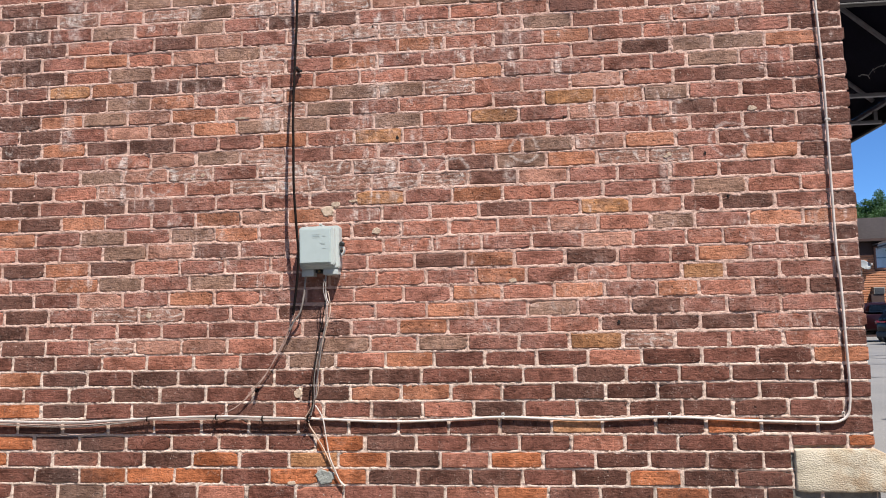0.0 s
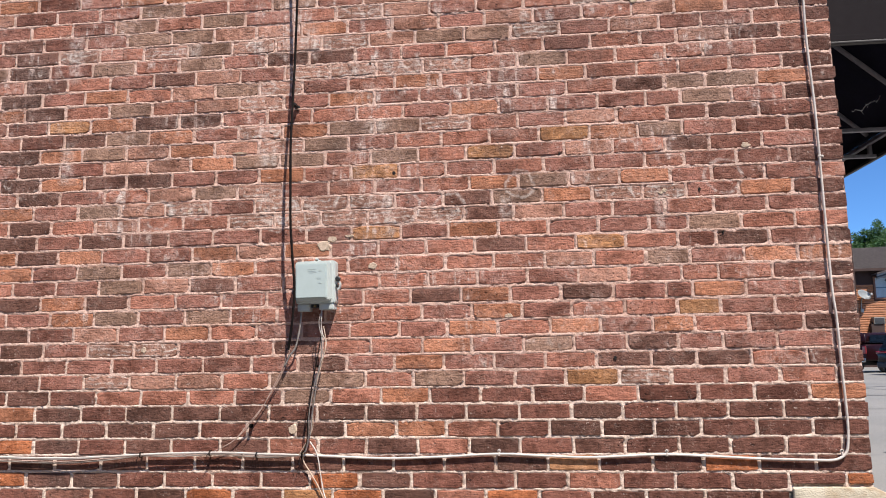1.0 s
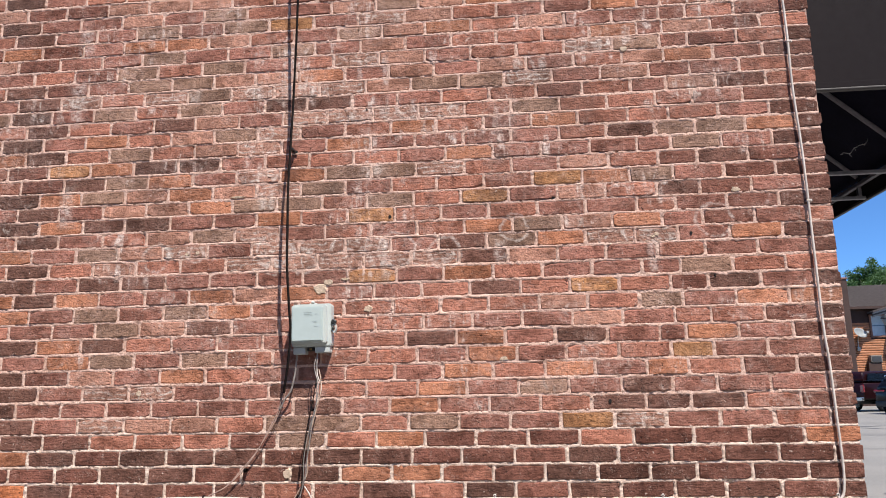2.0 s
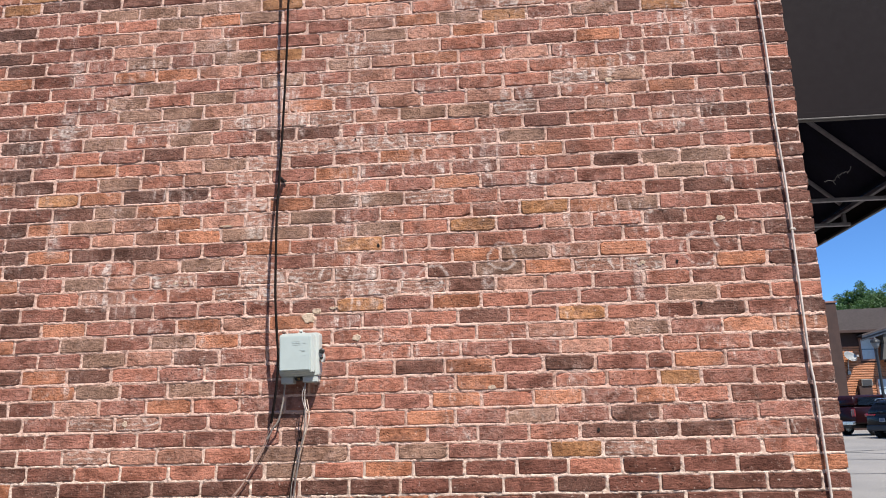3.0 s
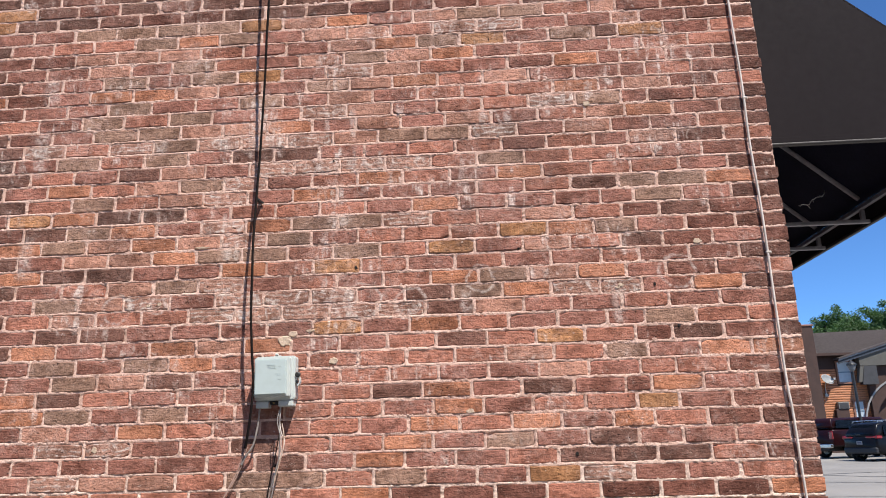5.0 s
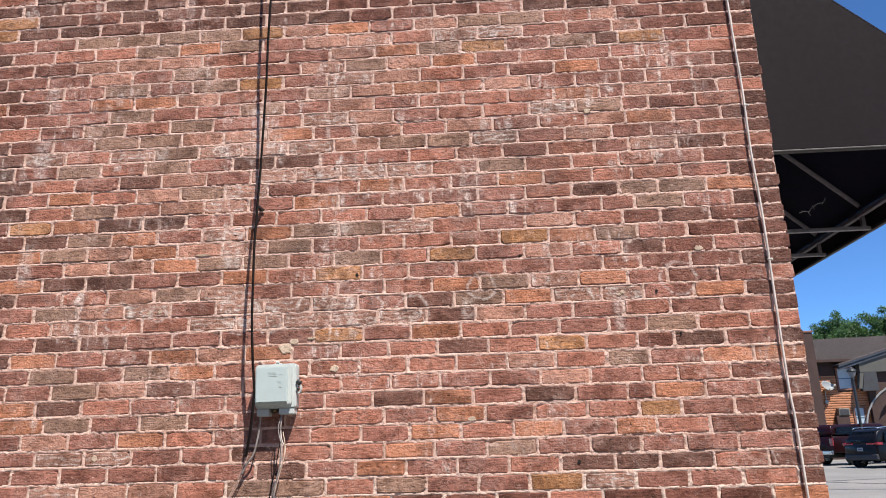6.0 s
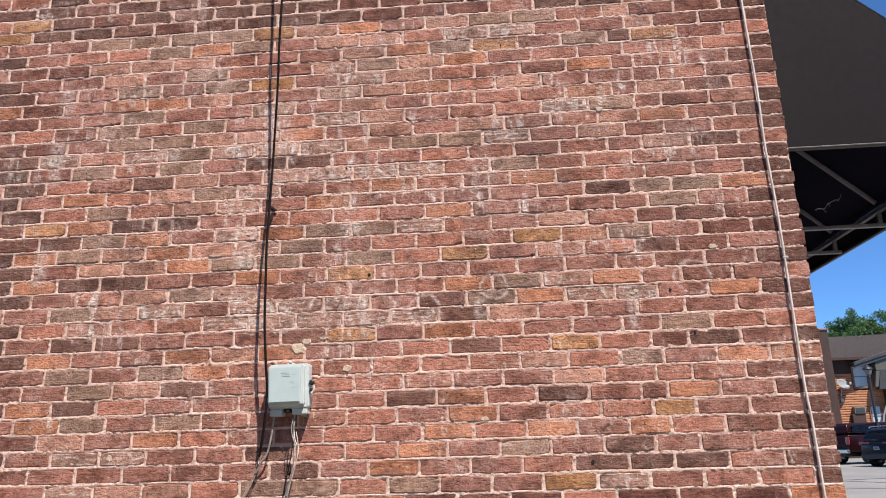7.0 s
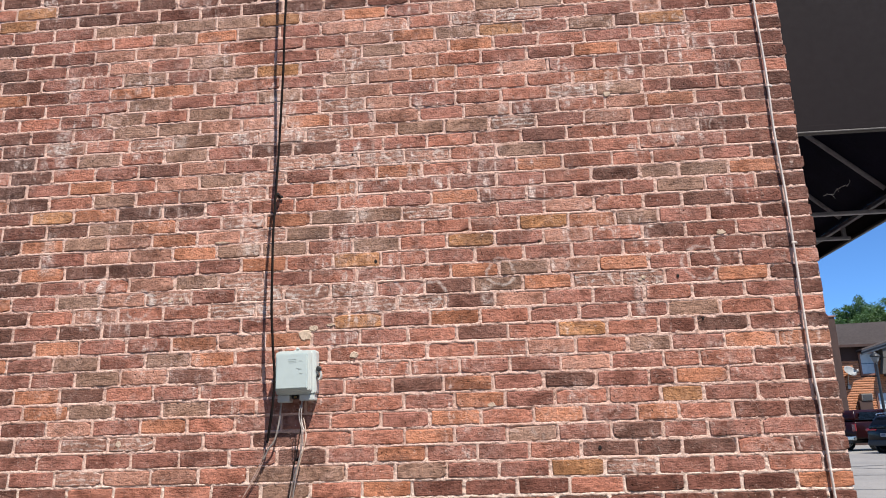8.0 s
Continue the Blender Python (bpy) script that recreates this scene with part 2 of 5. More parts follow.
def asphalt_material():
    m, nt, b = mat_base("worn_asphalt", 0.92)
    p = wpos(nt)
    big = noisen(nt, p, 0.25, 4.0, 0.6)
    fine = noisen(nt, p, 40.0, 3.0, 0.7)
    col = mixc(nt, smooth(nt, big, 0.35, 0.7), (0.245, 0.229, 0.209), (0.190, 0.180, 0.167))
    col = mixc(nt, smooth(nt, fine, 0.35, 0.75), mixc(nt, 1.0, col, (0.75, 0.75, 0.75), "MULTIPLY"), col)
    stain = noisen(nt, p, 1.3, 3.0, 0.6)
    col = mixc(nt, smooth(nt, stain, 0.62, 0.75, 0.0, 0.5), col, (0.12, 0.115, 0.11))
    nt.links.new(col, b.inputs["Base Color"])
    bump(nt, b, fine, 0.5, 0.006)
    return m


def stone_material():
    m, nt, b = mat_base("cream_limestone", 0.92)
    p = wpos(nt)
    pick = nd(nt, "ShaderNodeTexVoronoi", Scale=130.0)
    nt.links.new(wpos(nt, (1.0, 1.0, 1.6)), pick.inputs["Vector"])
    big = noisen(nt, p, 9.0, 4.0, 0.6)
    col = mixc(nt, smooth(nt, big, 0.4, 0.72), (0.56, 0.49, 0.38), (0.47, 0.40, 0.29))
    dirt = noisen(nt, wpos(nt, (1, 1, 1), (3, 1, 0)), 5.0, 5.0, 0.65)
    col = mixc(nt, smooth(nt, dirt, 0.55, 0.72, 0.0, 0.6), col, (0.22, 0.19, 0.14))
    sp = nt.nodes.new("ShaderNodeSeparateXYZ")
    nt.links.new(p, sp.inputs[0])
    rust = mathn(nt, "MULTIPLY", smooth(nt, sp.outputs[0], 1.52, 1.66), smooth(nt, noisen(nt, p, 14.0, 4.0, 0.65), 0.38, 0.62))
    col = mixc(nt, mathn(nt, "MULTIPLY", rust, 0.55), col, (0.30, 0.17, 0.075))
    nt.links.new(col, b.inputs["Base Color"])
    bump(nt, b, mathn(nt, "ADD", mathn(nt, "MULTIPLY", pick.outputs["Distance"], 1.5), noisen(nt, p, 120.0, 4.0, 0.7)), 0.4, 0.0035)
    return m


MORTAR = mortar_material()
STONE = stone_material()
ASPHALT = asphalt_material()
TAR = plain_material("crack_sealant", (0.045, 0.045, 0.045), 0.7)
BOX_GREY = plain_material("grey_plastic", (0.50, 0.535, 0.515), 0.45, 0, 0.07, 30.0)
BOX_FACE = plain_material("grey_plastic_lid", (0.44, 0.51, 0.50), 0.4, 0, 0.06, 25.0)
MARK_GREY = plain_material("moulded_mark", (0.425, 0.492, 0.482), 0.5, 0, 0.1)
BLACK_RUBBER = plain_material("black_cable_sheath", (0.013, 0.009, 0.008), 0.85, 0, 0.3, 40.0)
GREY_CABLE = plain_material("grey_cable_sheath", (0.32, 0.28, 0.255), 0.55, 0, 0.4, 40.0)
WHITE_CABLE = plain_material("white_cable_sheath", (0.68, 0.60, 0.54), 0.5, 0, 0.3, 25.0)
CREAM_CABLE = plain_material("cream_cable_sheath", (0.62, 0.45, 0.34), 0.55, 0, 0.35, 30.0)
PINK_CABLE = plain_material("faded_cable_sheath", (0.50, 0.34, 0.28), 0.6, 0, 0.4, 30.0)
DARK_METAL = plain_material("dark_metal", (0.05, 0.05, 0.05), 0.5, 0.6, 0.4, 40.0)
STEEL = plain_material("galvanised_steel", (0.5, 0.5, 0.5), 0.4, 0.8, 0.3, 40.0)
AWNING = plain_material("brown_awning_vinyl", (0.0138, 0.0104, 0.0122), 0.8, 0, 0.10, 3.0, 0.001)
# inside of the brown cloth, with its bluish shade put into the colour
AWNING_IN = plain_material("awning_underside_shaded", (0.006, 0.0058, 0.017), 0.8, 0, 0.3, 5.0)
TUBE = plain_material("painted_steel_tube", (0.27, 0.27, 0.30), 0.5, 0.2, 0.3, 20.0)
RAIL = plain_material("awning_rail_paint", (0.040, 0.035, 0.034), 0.6, 0.2, 0.3, 15.0)
COBWEB = plain_material("dusty_web", (0.6, 0.6, 0.6), 0.9)
for m in (AWNING, AWNING_IN, BLACK_RUBBER):
    m.node_tree.nodes["Principled BSDF"].inputs["Specular IOR Level"].default_value = 0.12


# ---- mesh helpers ----
def link(name, bm, material, parent=None, label="", smooth_faces=False):
    me = bpy.data.meshes.new(name)
    bm.normal_update()
    bm.to_mesh(me)
    bm.free()
    for mt in material if isinstance(material, (list, tuple)) else [material]:
        me.materials.append(mt)
    if smooth_faces:
        for p in me.polygons:
            p.use_smooth = True
    ob = new(name, me)
    if parent:
        ob.parent = parent
    if label:
        ob["label"] = label
    return ob


def part(name, bm, material, parent, label="", smooth_faces=False):
    """One mesh under a thing or under a part."""
    return link(name, bm, material, parent, label, smooth_faces)


def thing(name, at, label, category, group="", kind="", rz=0):
    ob = new(name)
    ob.matrix_world = pose(*at, 0, 0, rz)
    ob.empty_display_size = 0.1
    return tagged(ob, label, category, group, kind)


def block(x0, x1, y0, y1, z0, z1, bevel=0.0, segments=2):
    bm = bmesh.new()
    bmesh.ops.create_cube(bm, size=1)
    bmesh.ops.scale(bm, vec=(x1 - x0, y1 - y0, z1 - z0), verts=bm.verts)
    bmesh.ops.translate(bm, vec=((x0 + x1) / 2, (y0 + y1) / 2, (z0 + z1) / 2), verts=bm.verts)
    if bevel:
        bmesh.ops.bevel(bm, geom=bm.edges[:], offset=bevel, segments=segments, affect="EDGES", profile=0.5)
    return bm


def merge(*bms):
    out = bmesh.new()
    for b in bms:
        me = bpy.data.meshes.new("tmp")
        b.to_mesh(me)
        b.free()
        out.from_mesh(me)
        bpy.data.meshes.remove(me)
    return out


def sweep(points, radius, sides=8, cap=True, smooth_to=0):
    """A round bar along points; smooth_to: points after rounding the line."""
    pts = [Vector(p) for p in points]
    if smooth_to:
        pts = catmull(pts, smooth_to)
    bm = bmesh.new()
    rings = []
    up = Vector((0.13, 0.97, 0.21)).normalized()
    for i, p in enumerate(pts):
        d = (pts[min(i + 1, len(pts) - 1)] - pts[max(i - 1, 0)]).normalized()
        a = d.cross(up).normalized()
        b = d.cross(a).normalized()
        r = radius[i] if isinstance(radius, list) else radius
        rings.append([bm.verts.new(p + r * (math.cos(2 * math.pi * s / sides) * a + math.sin(2 * math.pi * s / sides) * b)) for s in range(sides)])
    for r0, r1 in zip(rings, rings[1:]):
        for s in range(sides):
            bm.faces.new((r0[s], r0[(s + 1) % sides], r1[(s + 1) % sides], r1[s]))
    if cap:
        bm.faces.new(rings[0])
        bm.faces.new(rings[-1][::-1])
    bmesh.ops.recalc_face_normals(bm, faces=bm.faces)
    return bm


def catmull(pts, count):
    out = []
    n = len(pts) - 1
    for i in range(count + 1):
        u = i / count * n
        s = min(int(u), n - 1)
        f = u - s
        p0, p1, p2, p3 = pts[max(s - 1, 0)], pts[s], pts[s + 1], pts[min(s + 2, n)]
        out.append(0.5 * ((2 * p1) + (p2 - p0) * f + (2 * p0 - 5 * p1 + 4 * p2 - p3) * f * f + (3 * p1 - p0 - 3 * p2 + p3) * f ** 3))
    return out


def prism(outline, y0, y1):
    """An outline in x and z, drawn out from y0 to y1."""
    bm = bmesh.new()
    a = [bm.verts.new((x, y0, z)) for x, z in outline]
    b = [bm.verts.new((x, y1, z)) for x, z in outline]
    bm.faces.new(a)
    bm.faces.new(b[::-1])
    for i in range(len(a)):
        j = (i + 1) % len(a)
        bm.faces.new((a[j], a[i], b[i], b[j]))
    bmesh.ops.recalc_face_normals(bm, faces=bm.faces)
    return bm


def lathe(profile, steps=24):
    """Radius and height pairs turned about z."""
    bm = bmesh.new()
    rings = [[bm.verts.new((r * math.cos(2 * math.pi * s / steps), r * math.sin(2 * math.pi * s / steps), z)) for s in range(steps)] for r, z in profile]
    for r0, r1 in zip(rings, rings[1:]):
        for s in range(steps):
            bm.faces.new((r0[s], r0[(s + 1) % steps], r1[(s + 1) % steps], r1[s]))
    bm.faces.new(rings[0][::-1])
    bm.faces.new(rings[-1])
    bmesh.ops.recalc_face_normals(bm, faces=bm.faces)
    return bm


def moved(bm, m):
    bm.transform(m)
    return bm


# ---- ground ----
def ground_z(x, y):
    """The lot climbs gently away from the building and levels out at the far houses."""
    return 0.0108 * min(max(y - 1.0, 0.0), 36.0)


def build_ground():
    xs = [-900, -300, -80, -30, -12, -4, 0, 4, 8, 12, 16, 20, 26, 34, 50, 90, 300, 900]
    ys = [-900, -300, -80, -30, -12, -6, -3, 1, 5, 10, 15, 20, 25, 30, 37, 45, 60, 90, 300, 900]
    bm = bmesh.new()
    grid = [[bm.verts.new((x, y, ground_z(x, y))) for x in xs] for y in ys]
    for r0, r1 in zip(grid, grid[1:]):
        for i in range(len(xs) - 1):
            bm.faces.new((r0[i], r0[i + 1], r1[i + 1], r1[i]))
    tagged(link("ground", bm, ASPHALT), "sun-bleached grey asphalt parking lot with sealed cracks", "ground", kind="structure")


build_ground()
# unseen wall, added behind the camera to hold back low sky light
SKY_BLOCKER = plain_material("sky_blocker_dark", (0.10, 0.085, 0.075), 0.9, 0, 0.3, 1.0)
tagged(link("sky_blocker_wall", block(-30, 26, -12.6, -12.0, 0.0, 8.5), SKY_BLOCKER), "added plain dark wall out of view that cuts the sky's fill light", "wall", kind="structure")


def crack(points, width):
    pts = catmull([Vector((x, y, ground_z(x, y) + 0.004)) for x, y in points], 40)
    bm = bmesh.new()
    rnd = random.Random(len(points) * 7 + int(points[0][0] * 10))
    last = None
    for i, p in enumerate(pts):
        d = (pts[min(i + 1, 40)] - pts[max(i - 1, 0)]).normalized()
        n = Vector((-d.y, d.x, 0)) * width * rnd.uniform(0.35, 0.6)
        wob = Vector((rnd.uniform(-1, 1), rnd.uniform(-1, 1), 0)) * 0.03
        q0 = p + wob + n
        q1 = p + wob - n
        pair = (bm.verts.new((q0.x, q0.y, ground_z(q0.x, q0.y) + 0.004)), bm.verts.new((q1.x, q1.y, ground_z(q1.x, q1.y) + 0.004)))
        if last:
            bm.faces.new((last[0], pair[0], pair[1], last[1]))
        last = pair
    bmesh.ops.recalc_face_normals(bm, faces=bm.faces)
    for f in bm.faces:
        if f.normal.z < 0:
            f.normal_flip()
    tagged(link("crack_seal", bm, TAR), "black tar seal along a crack in the asphalt", "crack seal", "sealed cracks", "structure")


crack([(8.2, 18.9), (10.2, 19.0), (12.6, 18.4), (16, 18.0)], 0.12)
crack([(7.8, 14.6), (8.9, 14.4), (10.2, 13.2), (12.5, 11.6)], 0.09)
crack([(9.0, 23.5), (11.0, 23.0), (13.5, 23.6), (18.0, 23.3)], 0.2)
crack([(9.6, 21.6), (11.0, 22.6), (12.2, 21.2), (13.6, 21.9)], 0.2)
crack([(5.2, 7.6), (6.0, 7.9), (7.0, 7.1), (8.4, 7.4)], 0.07)

# ---- the brick wall ----
EAST = 1.765          # the corner of the building
COURSE_0 = 1.41       # height of the middle of course 0
PITCH = 0.2138        # one brick and one joint
LOW, HIGH = -19, 60
# where the joints of each course fall, in mm past a multiple of the pitch: courses -10 to 33, far west and mid wall
SHIFT_WEST = [49, 152, 18, 142, 60, 169, 79, 169, 19, 174, 89, 183, 111, 204, 158, 10, 112, 19, 116, 188, 96, 10,
              119, 213, 108, 5, 142, 10, 102, 10, 135, 170, 90, 20, 150, 53, 115, 28, 166, 43, 147, 55, 151, 61]
SHIFT_MID = [57, 163, 35, 155, 75, 180, 88, 178, 24, 166, 84, 206, 102, 202, 159, 15, 90, 13, 112, 178, 88, 211,
             103, 192, 87, 209, 128, 209, 89, 7, 116, 195, 80, 41, 162, 46, 168, 16, 161, 30, 143, 39, 136, 60]


def course_z(k):
    return COURSE_0 + 0.07 * k + float(np.interp(k, [-10, 0, 9, 14, 25, 33], [0.006, 0.001, 0.008, -0.001, -0.009, -0.014]))


def course_joints(k):
    """The upright joints of one course, from the west to the corner."""
    rnd = random.Random(k + 500)
    if -10 <= k <= 33:
        a, b = SHIFT_WEST[k + 10] / 1000, SHIFT_MID[k + 10] / 1000
    else:
        a = b = (0.02 if k % 2 else 0.125) + rnd.uniform(-0.01, 0.01)
    if b - a > PITCH / 2:
        b -= PITCH
    if a - b > PITCH / 2:
        b += PITCH
    right = [1.665 - 0.2155 * i if k % 2 else 1.557 - 0.216 * i for i in range(3)]
    end = right[-1]
    xs = []
    for n in range(-24, 8):
        x = n * PITCH
        s = a + (b - a) * min(max((x + 1.35) / 1.35, 0), 1)
        x += s + rnd.uniform(-0.005, 0.005)
        if x < end - 0.095:
            xs.append(x)
    if end - xs[-1] > 0.29:
        xs.append((end + xs[-1]) / 2)
    return xs + right[::-1] + [EAST + rnd.uniform(-0.006, 0.006) + 0.005]


JOINTS = {k: course_joints(k) for k in range(LOW, HIGH + 1)}

# the colour of each brick, course -10 upwards, from the west to the corner:
# d dark, e deep brown, u umber, p plum, r red, o orange, b buff, l pale, g grey, w with lime bloom
LAID = """
pdgpdrprpdroddoppp
pdooopoodddpdopppp
oprpdopbodropppppp
oddppppodppprrrppo
pdpdppddpppdbdpodd
odpdpdrpdrdpdpdddd
pppddppdoorpddppdr
odpdddpddpppdpppdd
rdprrrpgroppprrpdo
drwllrggrgppbwprrp
drpppppdpopprdddrp
drwwppdrropgpdpprp
dplporpprporoporpp
gogpgrprrpoprrbprd
dodrpppprdopdpporp
rppgldpprrrpplprrpr
opgpgorrrrrrlrgroo
odoppolopprdrblpdrr
dgddppppbporpppglr
drlrrwwwwwdlpprprp
opglwpwwwpdgowwpop
dprlgwprproglopprr
doddpporbrprpprrpp
dplloggrgrbplrdprd
doglolwgprrrbogrpp
pdgopwoggwrplrrdpp
pboddprrrpoppppggp
odrgrlwpopppprdggod
dporlgwprorporrrrd
dlpdlpwwwwrgrrrgpd
dpgrgpddpprrprplpr
dwrwgwwwlggwplprrd
dppgglloplplprlogr
rrpgrgprwlprrwgpprp
pgpgppgplprrroplpr
oppoolrpglorlpprrgd
dppgpgbpwlrppoprpr
dpplpgrplgloprgrrrd
pplllrpplogbpgdbpl
dprrgogpllrwwpplppd
rgggggbloplggrlppr
bddduuddduuupddpppp
bduddddduuddppppppp
dduddudddddpuuppppp
""".split()
TONES = dict(u="umber", e="deep", d="dark", p="plum", r="red", o="orange", b="buff", l="pale", g="grey", w="bloom")


def brick_tone(i, k, rnd, x):
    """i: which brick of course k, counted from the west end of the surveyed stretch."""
    if -10 <= k <= 33 and 0 <= i < len(LAID[k + 10]):
        tone = LAID[k + 10][i]
        if tone in "prlg" and rnd.random() < (0.75 if x > 1.36 or i < 2 else 0.42 if x > 0.95 else 0.0):
            tone = dict(p="u", r="p", l="r", g="p")[tone]
        if tone == "o" and k < -4:
            return "flame"
        if tone == "r" and k < -2 and x > 0.75:
            return "umber"
        if tone in "pdu" and (k < -3 and x > 0.75 or k < -1 and x > 1.3 or x > 1.56):
            return "deep"
        return "umber" if tone == "u" or tone == "p" and k < -1 else TONES[tone]
    return TONES[rnd.choice("ddpppprrrrolg")]


def brick_shape(rnd):
    """A worn brick, 1 long and 1 high about its middle, its face at y = 0, its body behind it (y in metres)."""
    xs = [-0.5, -0.5 + rnd.uniform(0.05, 0.2), rnd.uniform(-0.15, 0.15), 0.5 - rnd.uniform(0.05, 0.2), 0.5]
    ring = []
    for side in (-1, 1):
        for i, x in enumerate(xs if side < 0 else xs[::-1]):
            end = i in (0, 4)
            worn = rnd.uniform(0.14, 0.26) if end and rnd.random() < 0.22 else rnd.uniform(0.0, 0.10 if end else 0.055)
            inset = -math.copysign(rnd.uniform(0.0, 0.028), x) if end else 0
            ring.append((x + inset, side * (0.5 - worn)))
    verts, faces = [], []
    n = len(ring)
    for x, z in ring:
        verts.append((x, 0.05, z))
    for x, z in ring:
        verts.append((x, rnd.uniform(0.0006, 0.0020), z))
    for x, z in ring:
        verts.append((x - math.copysign(rnd.uniform(0.006, 0.02), x) * (abs(x) > 0.4), rnd.uniform(-0.0008, 0.0008), z - math.copysign(rnd.uniform(0.035, 0.085), z)))
    for o in (0, n):
        for i in range(n):
            j = (i + 1) % n
            faces.append((o + i, o + j, o + n + j, o + n + i))
    o = 2 * n
    for i in range(4):
        faces.append((o + i, o + i + 1, o + n - 2 - i, o + n - 1 - i))
    return verts, faces


SHAPES = [brick_shape(random.Random(40 + i)) for i in range(24)]
STONE_X0, STONE_TOP, STONE_LOW = 1.458, 0.902, 0.735


def wall_bricks():
    """Every brick: middle x, z, length, height, tone, shape, proud by, turn."""
    out = []
    for k in range(LOW, HIGH + 1):
        rnd = random.Random(k * 3 + 900)
        js = JOINTS[k]
        z = course_z(k)
        first = sum((a + b) / 2 <= -2.02 for a, b in zip(js, js[1:]))
        for n, (a, b) in enumerate(zip(js, js[1:])):
            gap = rnd.uniform(0.006, 0.011)
            x0, x1 = a + gap / 2, b - gap / 2 if b < EAST - 0.02 else b
            h = rnd.uniform(0.0590, 0.0635)
            zz = z + rnd.uniform(-0.002, 0.002)
            tone = brick_tone(n - first, k, rnd, (a + b) / 2)
            shape, proud, turn = rnd.randrange(24), rnd.uniform(-0.0016, 0.0022), rnd.random() < 0.5
            tilt = rnd.uniform(-0.006, 0.006)
            if x1 > STONE_X0 - 0.01 and zz - h / 2 < STONE_TOP and zz + h / 2 > STONE_LOW:
                if k == -7:
                    zz, h = (STONE_TOP + 0.012 + zz + h / 2) / 2, zz + h / 2 - STONE_TOP - 0.012
                elif x0 < STONE_X0 - 0.06:
                    x1 = STONE_X0 - 0.012
                else:
                    continue
            if x1 - x0 > 0.03 and zz - h / 2 > 0.01:
                out.append(((x0 + x1) / 2, zz, x1 - x0, h, tone, shape, proud, turn, tilt, k))
    return out


WALL_BRICKS = wall_bricks()
WALL_TOP = course_z(HIGH) + 0.06

building = thing("brick_building", (0, 0, 0), "old red brick building with a weathered lime-mortared side wall", "building")
part("wall_core", block(-4.9, EAST - 0.006, 0.03, 0.33, 0.0, WALL_TOP), MORTAR, building, "pale mortar body of the side wall")
part("wall_front", block(EAST - 0.32, EAST - 0.006, 0.336, 9.0, 0.0, WALL_TOP), BRICK["plum"], building, "brick street front under the awning")
part("wall_rear", block(-4.9, -4.6, 0.336, 9.0, 0.0, WALL_TOP), BRICK["plum"], building)
part("wall_back", block(-4.594, EAST - 0.326, 8.7, 9.0, 0.0, WALL_TOP), BRICK["plum"], building)
part("roof", block(-4.95, EAST + 0.04, -0.03, 9.05, WALL_TOP + 0.004, WALL_TOP + 0.16, 0.01), plain_material("roof_coping", (0.25, 0.24, 0.23), 0.8), building, "flat roof with a grey coping")


